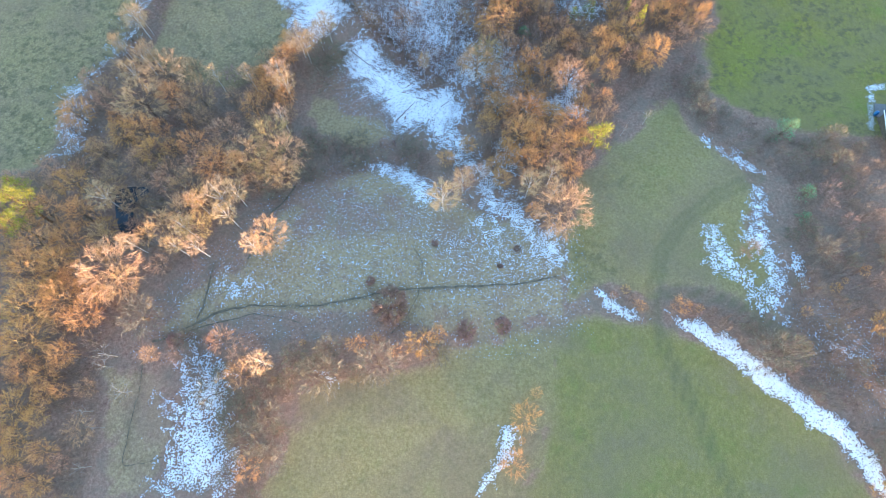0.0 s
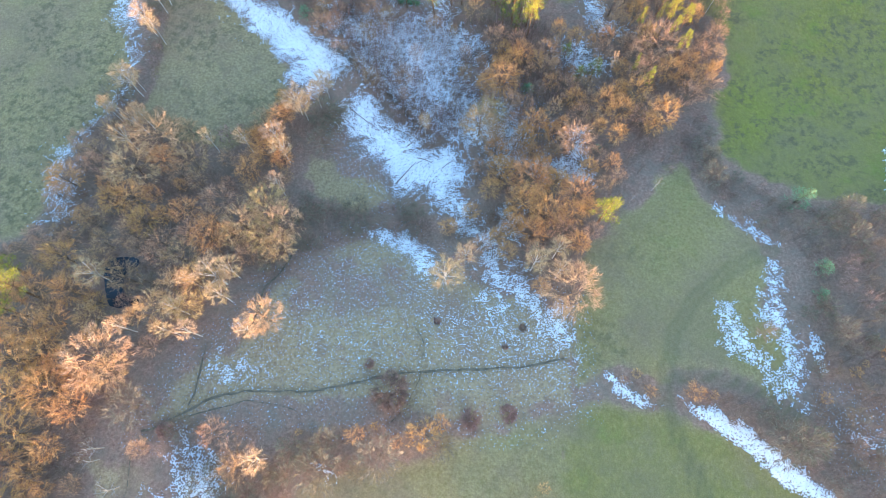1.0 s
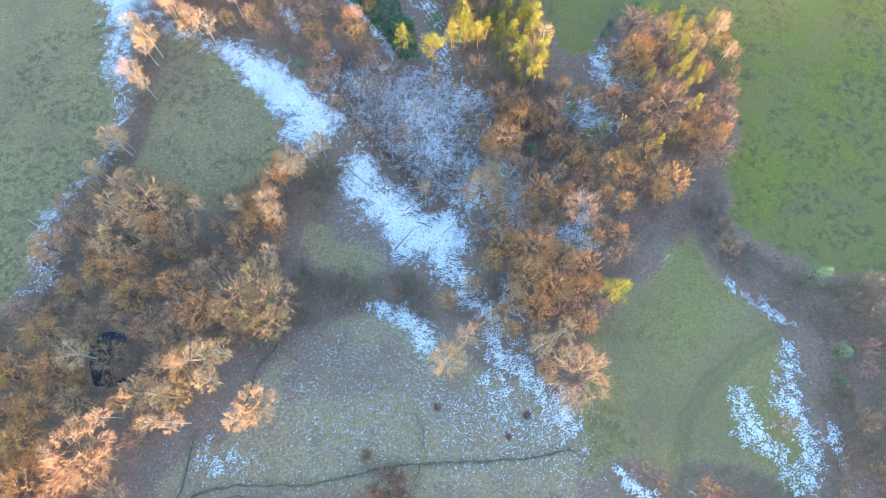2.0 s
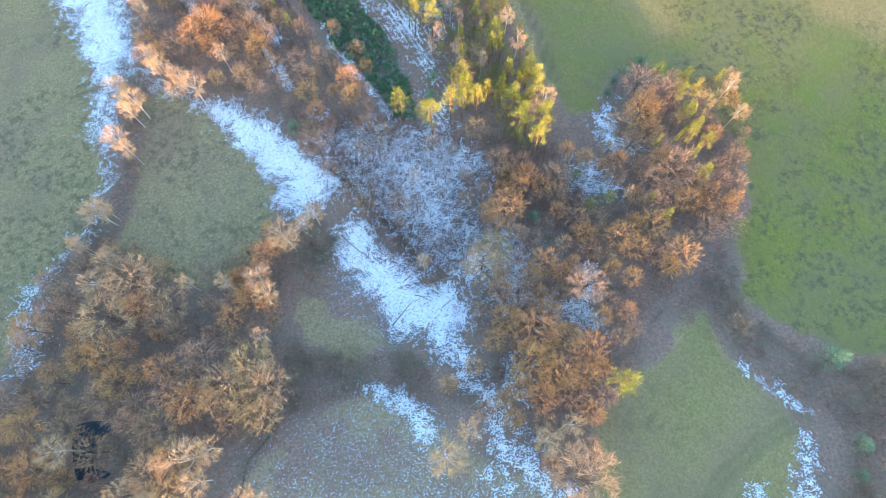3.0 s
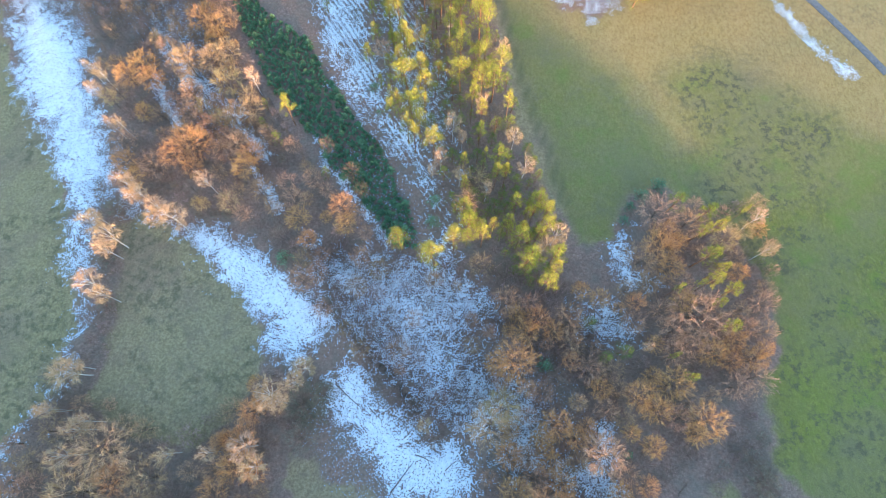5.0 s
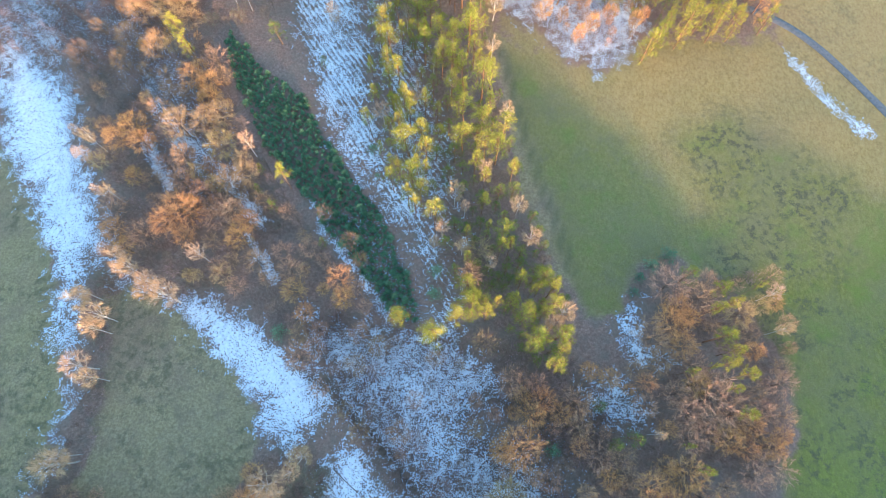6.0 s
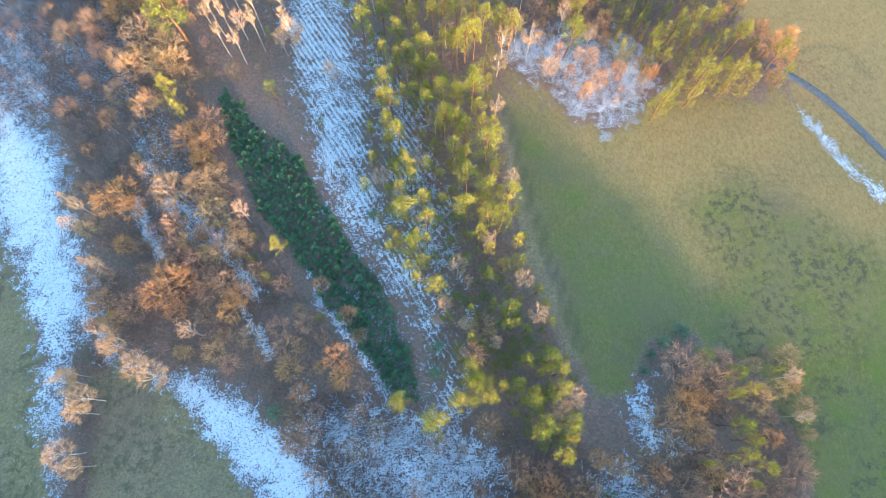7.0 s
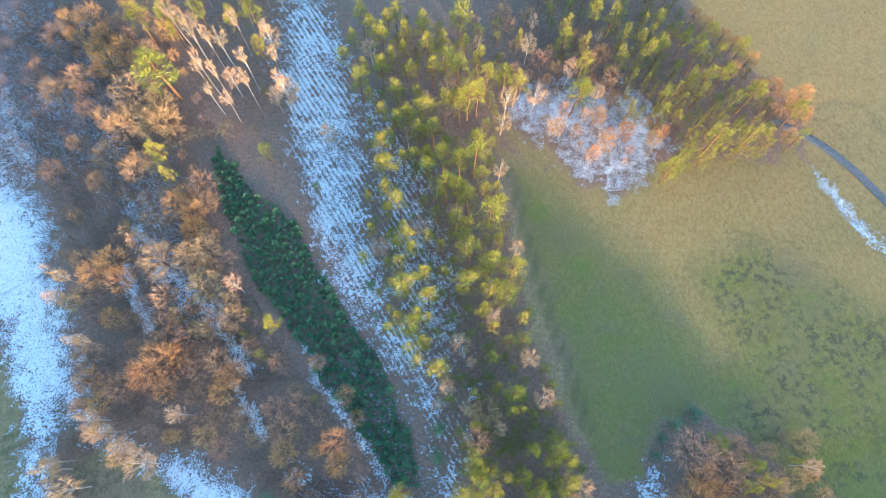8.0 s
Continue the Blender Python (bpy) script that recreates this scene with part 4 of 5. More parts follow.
        c, d = LATTICE[i % 256, (j + 1) % 256], LATTICE[(i + 1) % 256, (j + 1) % 256]
        total = total + weight * ((a * (1 - f) + b * f) * (1 - g) + (c * (1 - f) + d * f) * g)
        amount, weight, size = amount + weight, weight * 0.5, size * 0.5
    return total / amount


def terrain(x, y):
    """The height of the ground: a shelf in the south, a step down into a valley, and an unseen ridge added far behind
    to shade it.
    """
    east = blur_step(-15, 50, x)
    middle, width = 33 + 19 * east, 7.5 + 5 * east
    z = -9.8 / (1 + np.exp(-np.clip((y - middle) / width, -40, 40)))
    z = z - 2.0 * np.exp(-((0.75 * (x + 20) + 0.66 * (y - 78)) / 22) ** 2 - ((-0.66 * (x + 20) + 0.75 * (y - 78)) / 60) ** 2)
    z = z - 2.0 * (1 - blur_step(-90, -45, x)) * blur_step(60, 120, y)
    hollow = np.exp(-(((x + 51.3) ** 2 + (y - 34.5) ** 2) / 46) ** 2)
    z = z * (1 - hollow) - 7.0 * hollow
    along, across = -0.53 * x + 0.848 * y, 0.848 * x + 0.53 * y
    # humps and dips of the unseen crest set which parts the sun reaches
    crest = SHADE_RIDGE + 7.5 * np.exp(-((across - 24) / 11) ** 2) - 6.3 * blur_step(25, 62, across) + 1.7 * blur_step(85, 105, across) + 18 * blur_step(-30, -50, across) - 2.5 * np.exp(-((across - 60) / 10) ** 2) - 2.7 * np.exp(-((across + 10) / 10) ** 2) - 2.2 * np.exp(-((across - 51) / 16) ** 2)
    z = z + (crest - z) * blur_step(-90, -230, along)
    return z + 0.25 * (cloud(x, y, 9.0) - 0.5)



def height(x, y):
    return float(terrain(np.array([float(x)]), np.array([float(y)]))[0])


def distance_to(x, y, line, closed):
    """The distance to a line of points, and whether inside it."""
    best, inside = np.full(x.shape, 1e9), np.zeros(x.shape, bool)
    ends = line[1:] + line[:1] if closed else line[1:]
    for (ax, ay), (bx, by) in zip(line, ends):
        dx, dy = bx - ax, by - ay
        k = np.clip(((x - ax) * dx + (y - ay) * dy) / (dx * dx + dy * dy + 1e-9), 0, 1)
        best = np.minimum(best, np.hypot(x - ax - k * dx, y - ay - k * dy))
        if closed and abs(dy) > 1e-9:
            inside ^= ((ay > y) != (by > y)) & (x < ax + (y - ay) * dx / dy)
    return best, inside


def area(x, y, outline, soft=1.5, wobble=1.5):
    """1 inside an outline and 0 outside, with a soft and uneven edge."""
    result = np.zeros(x.shape)
    lo, hi = np.min(outline, axis=0) - 8, np.max(outline, axis=0) + 8
    near = (x > lo[0]) & (x < hi[0]) & (y > lo[1]) & (y < hi[1])
    px, py = x[near], y[near]
    wx = px + wobble * 2 * (cloud(px, py, 4.0) - 0.5)
    wy = py + wobble * 2 * (cloud(px + 91, py + 37, 4.0) - 0.5)
    d, inside = distance_to(wx, wy, outline, True)
    result[near] = blur_step(-soft, soft, np.where(inside, d, -d))
    return result


def stripe(x, y, line, half, soft=0.4, wobble=0.5):
    result = np.zeros(x.shape)
    lo, hi = np.min(line, axis=0) - 6, np.max(line, axis=0) + 6
    near = (x > lo[0]) & (x < hi[0]) & (y > lo[1]) & (y < hi[1])
    px, py = x[near], y[near]
    wx = px + wobble * 2 * (cloud(px, py, 2.5) - 0.5)
    wy = py + wobble * 2 * (cloud(px + 91, py + 37, 2.5) - 0.5)
    d, _ = distance_to(wx, wy, line, False)
    result[near] = blur_step(half + soft, half - soft * 0.5, d)
    return result


def mesh_of(name, verts, faces, mat, smooth=False):
    me = bpy.data.meshes.new(name)
    me.from_pydata(verts, [], faces)
    me.materials.append(mat)
    if smooth:
        me.shade_smooth()
    return me


def part(name, mesh, parent, label=""):
    ob = new(name, mesh)
    ob.parent = parent
    if label:
        ob["label"] = label
    return ob


# ---- the ground ----
def axis(low, high, step, far):
    inner = np.arange(low, high + step / 2, step)
    steps = step * 1.28 ** np.arange(1, 60)
    outer = np.cumsum(steps)
    outer = outer[outer < far]
    return np.concatenate([(low - outer)[::-1], inner, high + outer])


def build_ground():
    ax, ay = axis(-98, 98, 0.8, 2400), axis(-24, 196, 0.8, 2400)
    x, y = (a.ravel() for a in np.meshgrid(ax, ay))
    z = terrain(x, y)
    grass, green, straw, clumps = (np.zeros(x.shape) for _ in range(4))
    path, track = np.zeros(x.shape), np.zeros(x.shape)
    outside = 1 - blur_step(110, 95, np.maximum(np.abs(x), np.abs(y - 86) - 20))
    grass, green = np.maximum(grass, outside), np.maximum(green, outside * 0.6)
    for outline, of_green, of_straw, of_clumps in (
            (ROUGH_MEADOW, 0.0, 0.0, 0.0), (LOWER_FIELD, 0.45, 0.0, 0.2), (GREEN_FIELD, 0.8, 0.0, 0.25),
            (SLOPE_FIELD, 0.55, 0.0, 0.5), (EAST_FIELD, 0.85, 0.0, 0.95), (EAST_FIELD_LOW, 1.0, 0.0, 0.8),
            (STRAW_FIELD, 0.2, 0.75, 0.0), (STRAW_VERGE, 0.2, 0.7, 0.3), (WEST_FIELD, 0.32, 0.0, 0.7),
            (WEST_FIELD_LOW, 0.36, 0.0, 0.7), (TRIANGLE_FIELD, 0.25, 0.0, 0.65), (SMALL_CLEARING, 0.15, 0.0, 0.0),
            (ROUGH_CORNER, 0.05, 0.0, 0.1), (SHOULDER_STRIP, 0.1, 0.0, 0.0), (SUNLIT_DRY_GRASS, 0.6, 0.68, 0.1)):
        a = area(x, y, outline, 2.0 if outline is not SUNLIT_DRY_GRASS else 5.0, 2.0)
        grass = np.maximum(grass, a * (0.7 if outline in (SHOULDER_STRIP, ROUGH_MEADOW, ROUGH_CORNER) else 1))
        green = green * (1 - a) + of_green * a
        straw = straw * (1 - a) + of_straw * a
        clumps = clumps * (1 - a) + of_clumps * a
    lush = area(x, y, LUSH_GRASS, 6.0, 3.0) * 0.6
    grass = grass * (1 - 0.5 * area(x, y, RUSTY_PATCH, 3.0, 3.0))
    clumps = clumps * blur_step(0.33, 0.5, cloud(x, y, 18.0))
    clumps = np.where((y > 60) & (x > 0), clumps * blur_step(26, 48, x), clumps)
    path = np.maximum(path, stripe(x, y, STREAM_C, 0.4, 0.6))
    for line in (MEADOW_PATH, CROSS_PATH, STREAM_A, STREAM_B, WOOD_TRAIL):
        path = np.maximum(path, 0.25 * stripe(x, y, line, 0.5, 0.6))
    for line, half, worn in ((TRACK_A, 1.0, 0.45), (TRACK_B, 0.8, 0.6), (TRACK_C, 0.7, 0.7), (FIELD_TRAIL, 0.7, 0.7), (STRAW_TRACK, 0.3, 0.6)):
        wide = stripe(x, y, line, half, 0.5, 0.3)
        track = np.maximum(track, worn * wide * (1 - 0.6 * stripe(x, y, line, 0.25, 0.3, 0.3)))
        z = z - 0.10 * wide
    path = 0.75 * path
    z = z - 0.25 * path
    nx, ny = len(ax), len(ay)
    i = (np.arange(ny - 1)[:, None] * nx + np.arange(nx - 1)[None, :]).ravel()
    faces = np.stack([i, i + 1, i + nx + 1, i + nx], 1)
    me = bpy.data.meshes.new("ground")
    me.vertices.add(len(x))
    me.vertices.foreach_set("co", np.stack([x, y, z], 1).astype(np.float32).ravel())
    me.loops.add(faces.size)
    me.loops.foreach_set("vertex_index", faces.astype(np.int32).ravel())
    me.polygons.add(len(faces))
    me.polygons.foreach_set("loop_start", (np.arange(len(faces)) * 4).astype(np.int32))
    me.update(calc_edges=True)
    me.shade_smooth()
    for key, value in (("grass", grass), ("green", green), ("straw", straw), ("clumps", clumps), ("path", path), ("track", track), ("lush", lush)):
        me.attributes.new(key, "FLOAT", "POINT").data.foreach_set("value", value.astype(np.float32))
    me.materials.append(GROUND)
    tagged(new("ground", me), "uneven winter meadow with dull green grass and brown leaf litter", "ground", kind="structure")


def snow_patch(outline, amount, lumps=0.7, soft=2.0, rows=0.0):
    """A thin broken sheet of old snow, with grass standing through it; rows: the way across its painted tree-shadow
    stripes, in degrees.
    """
    cell = 0.21 if rows else 0.32
    lo, hi = np.min(outline, axis=0) - 3, np.max(outline, axis=0) + 3
    ax, ay = np.arange(lo[0], hi[0], cell), np.arange(lo[1], hi[1], cell)
    gx, gy = np.meshgrid(ax, ay)
    shape = gx.shape
    x, y = gx.ravel(), gy.ravel()
    cover = area(x, y, outline, soft * 1.9, min(2.4, 0.3 + 0.9 * soft)) * amount
    grain = 0.7 * cloud(x, y, lumps, 2) + 0.3 * cloud(x + 40, y, 3.5, 2)
    if rows:
        # tree shadows put into the cover as stripes along the sun's direction
        shadow_stripe = np.sin((x * math.cos(radians(rows)) + y * math.sin(radians(rows))) * 2 * math.pi / 0.88 + 5 * cloud(x, y, 11.0))
        cover = cover * (0.9 + 0.5 * (cloud(x + 60, y, 6.0) + 0.1) * shadow_stripe)
    grain = np.clip((grain - 0.5) * 2.0 + 0.5, 0, 1)
    level = 1.25 * cover - 0.06 - (0.425 + 0.6 * (grain - 0.5) if amount > 0.45 else 0.425 + 0.3 * (grain - 0.5))
    level[cover < 0.03] = -1
    x = x + (RNG.random(x.shape) - 0.5) * cell * 0.7
    y = y + (RNG.random(y.shape) - 0.5) * cell * 0.7
    z = terrain(x, y) + 0.035 + 0.16 * np.clip(level, 0, 0.5)
    keep = (level > (-0.2 if amount > 0.45 else -0.7)).reshape(shape)
    ny, nx = shape
    a = (np.arange(ny - 1)[:, None] * nx + np.arange(nx - 1)[None, :])
    corners = np.stack([a, a + 1, a + nx + 1, a + nx], -1).reshape(-1, 4)
    held = keep.ravel()[corners]
    faces = [tuple(c) for c in corners[held.sum(1) == 4]]
    for c, h in zip(corners[held.sum(1) == 3], held[held.sum(1) == 3]):
        faces.append(tuple(c[h]))
    if not faces:
        return
    used = np.unique(np.concatenate([np.array(f) for f in faces]))
    index = np.full(len(x), -1)
    index[used] = np.arange(len(used))
    verts = np.stack([x, y, z], 1)[used]
    me = mesh_of("snow_patch", verts.tolist(), [tuple(int(index[k]) for k in f) for f in faces], SNOW, True)
    me.attributes.new("cover", "FLOAT", "POINT").data.foreach_set("value", np.clip(np.minimum(0.46 + 0.26 * level[used], 0.545 + 0.08 * level[used]) if amount > 0.45 else 0.43 + 0.2 * level[used], 0, 1).astype(np.float32))
    tagged(new("snow_patch", me), "thin patch of old white snow broken by grass" if amount < 0.75 else "bright white snow lying in an open hollow",
           "snow", "patches of snow", "stuff")


# ---- trees ----
def tube(verts, faces, points, radii, sides=5):
    base = len(verts)
    for k, (p, r) in enumerate(zip(points, radii)):
        way = (points[min(k + 1, len(points) - 1)] - points[max(k - 1, 0)]).normalized()
        u = way.orthogonal().normalized()
        v = way.cross(u)
        for s in range(sides):
            angle = 2 * math.pi * s / sides
            verts.append(p + (u * math.cos(angle) + v * math.sin(angle)) * r)
    for k in range(len(points) - 1):
        for s in range(sides):
            a, b = base + k * sides + s, base + k * sides + (s + 1) % sides
            faces.append((a, b, b + sides, a + sides))


def blade(verts, faces, p, way, long, wide):
    side = way.cross(Vector((random.uniform(-1, 1), random.uniform(-1, 1), random.uniform(-1, 1)))).normalized() * wide
    k = len(verts)
    verts.extend((p - side, p + side, p + way * long))
    faces.append((k, k + 1, k + 2))


def shake(amount):
    return Vector((random.uniform(-1, 1), random.uniform(-1, 1), random.uniform(-1, 1))) * amount


def curve_between(a, b, steps, bend):
    out, off = [], shake(bend)
    for k in range(steps + 1):
        u = k / steps
        out.append(a.lerp(b, u) + off * math.sin(u * math.pi) + (shake(bend * 0.25) if 0 < k < steps else Vector()))
    return out


def leafless_tree(tall, wide, low, limbs, branches, twigs, trunk_radius, flat, twig_long, twig_wide, stems=1):
    """A bare tree: trunk with limbs, and a domed crown of branches and fine twigs. low: where the crown begins and
    flat: how far it is rounded below, as shares of the height."""
    tv, tf, cv, cf = [], [], [], []
    half = tall * (1 - low) * 0.5
    middle = Vector((0, 0, tall * low + half))
    for s in range(stems):
        lean = Vector((random.uniform(-1, 1), random.uniform(-1, 1), 0)) * (0.03 * tall if stems == 1 else 0.25 * wide)
        foot = Vector((random.uniform(-1, 1), random.uniform(-1, 1), 0)) * (0 if stems == 1 else 0.12 * wide)
        top = Vector((lean.x, lean.y, tall * 0.9))
        spine = curve_between(foot - Vector((0, 0, 0.3)), top, 6, 0.025 * tall)
        tube(tv, tf, spine, [trunk_radius * (1 - 0.14 * k) for k in range(7)], 6)
        for i in range(limbs):
            up = 1 - (1 + flat) * (i + 0.5) / limbs
            angle = i * 2.4 + s * 1.1 + random.uniform(-0.3, 0.3)
            around = math.sqrt(max(0, 1 - up * up))
            end = middle + Vector((math.cos(angle) * around * wide, math.sin(angle) * around * wide, up * half)) * random.uniform(0.6, 0.78)
            w = max(low * 0.8, min(0.85, end.z / tall - 0.22)) * 6
            start = spine[int(w)].lerp(spine[int(w) + 1], w % 1)
            arm = curve_between(start, end, 3, 0.06 * wide)
            tube(tv, tf, arm, [trunk_radius * 0.45, trunk_radius * 0.32, trunk_radius * 0.2, 0.02], 4)
            for j in range(branches):
                p = arm[1].lerp(arm[3], random.uniform(0.1, 1.0))
                out = Vector(((p.x - middle.x) / wide, (p.y - middle.y) / wide, (p.z - middle.z) / half + 0.15)).normalized()
                out = (out + shake(0.75)).normalized()
                tip = middle + Vector((out.x * wide, out.y * wide, out.z * half)) * random.uniform(0.82, 1.08)
                way = (tip - p).normalized()
                side = way.orthogonal().normalized()
                for across in (side, way.cross(side)):
                    k = len(cv)
                    cv.extend((p - across * trunk_radius * 0.14, p + across * trunk_radius * 0.14, tip))
                    cf.append((k, k + 1, k + 2))
                for k in range(twigs):
                    q = p.lerp(tip, random.uniform(0.15, 1.0) ** 0.75) + shake(0.08)
                    blade(cv, cf, q, (way * 0.6 + out * 0.4 + shake(0.85)).normalized(), twig_long * random.uniform(0.4, 1.0), twig_wide)
    return tv, tf, cv, cf


def pine_tree(tall, wide, low, clumps, needles):
    tv, tf, cv, cf = [], [], [], []
    top = Vector((random.uniform(-0.4, 0.4), random.uniform(-0.4, 0.4), tall * 0.95))
    spine = curve_between(Vector((0, 0, -0.3)), top, 6, 0.02 * tall)
    tube(tv, tf, spine, [0.16 * (1 - 0.13 * k) for k in range(7)], 6)
    for i in range(clumps):
        u = low + (1 - low) * (i + random.random()) / clumps
        start = spine[min(5, int(u * 6))].lerp(spine[min(6, int(u * 6) + 1)], min(1, u * 6 - min(5, int(u * 6))))
        angle = i * 2.4 + random.uniform(-0.6, 0.6)
        reach = wide * (1 - 0.8 * ((u - low) / (1 - low)) ** 1.6) * random.uniform(0.45, 1.05)
        end = start + Vector((math.cos(angle) * reach, math.sin(angle) * reach, 0.25 * reach + random.uniform(0, 0.4)))
        tube(tv, tf, [start, start.lerp(end, 0.55) + shake(0.1), end], [0.05, 0.035, 0.02], 3)
        size = wide * random.uniform(0.22, 0.36)
        for k in range(needles):
            d = Vector((random.gauss(0, 1), random.gauss(0, 1), random.gauss(0, 0.7) + 0.25)).normalized()
            blade(cv, cf, end + d * size * random.uniform(0.1, 0.95), (d + shake(0.4) + Vector((0, 0, 0.3))).normalized(), size * random.uniform(0.28, 0.55), size * 0.062)
    return tv, tf, cv, cf


def young_conifer(tall, wide, whorls, arms, steps=5):
    tv, tf, cv, cf = [], [], [], []
    tube(tv, tf, [Vector((0, 0, -0.1)), Vector((0, 0, tall * 0.5)), Vector((0, 0, tall))], [0.05, 0.035, 0.01], 4)
    for w in range(whorls):
        u = w / whorls
        z, reach = tall * (0.08 + 0.88 * u), wide * (1.05 - u) * random.uniform(0.85, 1.1)
        for a in range(arms):
            angle = 2 * math.pi * (a + 0.5 * (w % 2) + random.uniform(-0.15, 0.15)) / arms
            way = Vector((math.cos(angle), math.sin(angle), 0.25 + 0.5 * u)).normalized()
            for k in range(steps):
                blade(cv, cf, Vector((0, 0, z)) + way * reach * 0.8 / steps * k, (way + shake(0.55)).normalized(), reach * 0.5, 0.07 * wide + 0.02)
    return tv, tf, cv, cf


def make_tree(name, shape, bark, foliage, label, category, group):
    """A tree from its trunk and its crown, standing at the origin."""
    tv, tf, cv, cf = shape
    ob = tagged(new(name), label, category, group)
    part("trunk", mesh_of(name + "_trunk", [tuple(v) for v in tv], tf, bark, True), ob)
    part("crown", mesh_of(name + "_crown", [tuple(v) for v in cv], cf, foliage), ob)
    return ob


KINDS = {
    "oak": [("oak_tree", lambda: leafless_tree(8, 3.5, 0.12, 15, 8, 18, 0.15, 0.4, 0.8, 0.028), BARK, OAK_TWIGS,
             "bare oak with dense russet twigs glowing in low sun", "tree", "oaks of the wood")] * 4,
    "tan": [("ash_tree", lambda: leafless_tree(9, 3.1, 0.2, 14, 7, 20, 0.13, 0.4, 0.82, 0.026), BARK, TAN_TWIGS,
             "leafless tree with pale tan upswept twigs", "tree", "pale trees of the wood")] * 3,
    "birch": [("birch_tree", lambda: leafless_tree(9, 1.6, 0.48, 11, 5, 22, 0.09, 0.5, 0.62, 0.021), BIRCH_BARK, BIRCH_TWIGS,
               "slender leafless birch with white bark and pinkish twigs", "tree", "birches")] * 4,
    "tall_birch": [("tall_birch_tree", lambda: leafless_tree(13, 1.2, 0.7, 9, 5, 24, 0.075, 0.5, 0.65, 0.018), BIRCH_BARK, BIRCH_TWIGS,
                    "tall birch with long bare white trunk and small crown", "tree", "tall birches")] * 3,
    "grey": [("alder_tree", lambda: leafless_tree(7, 2.8, 0.15, 10, 6, 20, 0.11, 0.5, 0.8, 0.021), BARK, GREY_TWIGS,
              "bare grey-brown alder with thin open crown", "tree", "bare trees of the damp wood")] * 4,
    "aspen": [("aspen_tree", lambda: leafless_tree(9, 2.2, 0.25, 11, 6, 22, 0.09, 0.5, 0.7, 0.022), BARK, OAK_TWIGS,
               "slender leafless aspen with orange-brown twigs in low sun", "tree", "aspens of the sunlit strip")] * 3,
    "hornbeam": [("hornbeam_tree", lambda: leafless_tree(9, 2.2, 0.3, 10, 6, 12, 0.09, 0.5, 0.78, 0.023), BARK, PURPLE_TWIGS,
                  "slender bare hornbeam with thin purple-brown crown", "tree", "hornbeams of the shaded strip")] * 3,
    "beech": [("beech_tree", lambda: leafless_tree(8, 3.0, 0.15, 12, 7, 15, 0.12, 0.45, 0.78, 0.026), BARK, BROWN_TWIGS,
               "bare warm-brown beech with a dense fine-twigged crown", "tree", "beeches of the wood")] * 4,
    "scrub_oak": [("scrub_oak", lambda: leafless_tree(3.5, 2.1, 0.06, 9, 6, 22, 0.05, 0.4, 0.55, 0.022, 1), BARK, OAK_TWIGS,
                   "low russet scrub oak on a field edge", "bush", "scrub oaks")] * 3,
    "hazel": [("hazel_tree", lambda: leafless_tree(5.5, 2.6, 0.1, 5, 5, 14, 0.07, 0.5, 0.85, 0.028, 2), BARK, GREY_TWIGS,
               "bare grey-brown hazel with several stems", "tree", "hazels of the wood edge")] * 3,
    "young_pine": [("young_pine_tree", lambda: pine_tree(8, 2.0, 0.35, 24, 52), PINE_BARK, SHADED_NEEDLES,
                    "young pine with green tufted crown in a dense stand", "tree", "young pines")] * 4,
    "juniper": [("juniper_bush", lambda: pine_tree(3.6, 1.6, 0.06, 34, 40), BARK, DARK_NEEDLES,
                 "round dark green juniper among bare trees", "bush", "junipers")] * 2,
    "willow": [("willow_bush", lambda: leafless_tree(3.8, 2.4, 0.1, 5, 5, 13, 0.05, 0.5, 0.8, 0.026, 3), BARK, OLIVE_TWIGS,
                "leafless olive-brown willow bush with many stems", "bush", "willow bushes")] * 3,
    "brush": [("thorn_bush", lambda: leafless_tree(1.8, 1.5, 0.08, 4, 5, 14, 0.03, 0.3, 0.45, 0.021, 2), BARK, PURPLE_TWIGS,
               "low purple-brown thorn bush without leaves", "bush", "low thorn bushes")] * 3,
    "hawthorn": [("hawthorn_bush", lambda: leafless_tree(1.7, 1.5, 0.04, 7, 6, 40, 0.03, 0.25, 0.4, 0.022, 2), BARK, MAROON_TWIGS,
                  "dense round maroon hawthorn bush on the open meadow", "bush", "hawthorn bushes")] * 2,
    "pine": [("pine_tree", lambda: pine_tree(10, 2.1, 0.5, 26, 63), PINE_BARK, SUNLIT_NEEDLES,
              "tall pine with bare trunk and yellow-green tufted crown", "tree", "pines")] * 5,
    "edge_pine": [("edge_pine_tree", lambda: pine_tree(8, 2.0, 0.1, 30, 52), PINE_BARK, SUNLIT_NEEDLES,
                   "bushy pine on the field edge with crown reaching low", "tree", "pines of the field edge")] * 3,
    "spruce": [("young_spruce", lambda: young_conifer(1.6, 0.85, 8, 7), BARK, DARK_NEEDLES,
                "young dark green spruce of a planted plot", "tree", "planted young spruces")] * 4,
    "snag": [("dead_tree", lambda: leafless_tree(6, 1.6, 0.3, 6, 3, 3, 0.09, 0.5, 0.6, 0.02), DEAD_WOOD, DEAD_WOOD,
              "dead bleached tree with broken bare branches", "tree", "dead trees")] * 2,
}
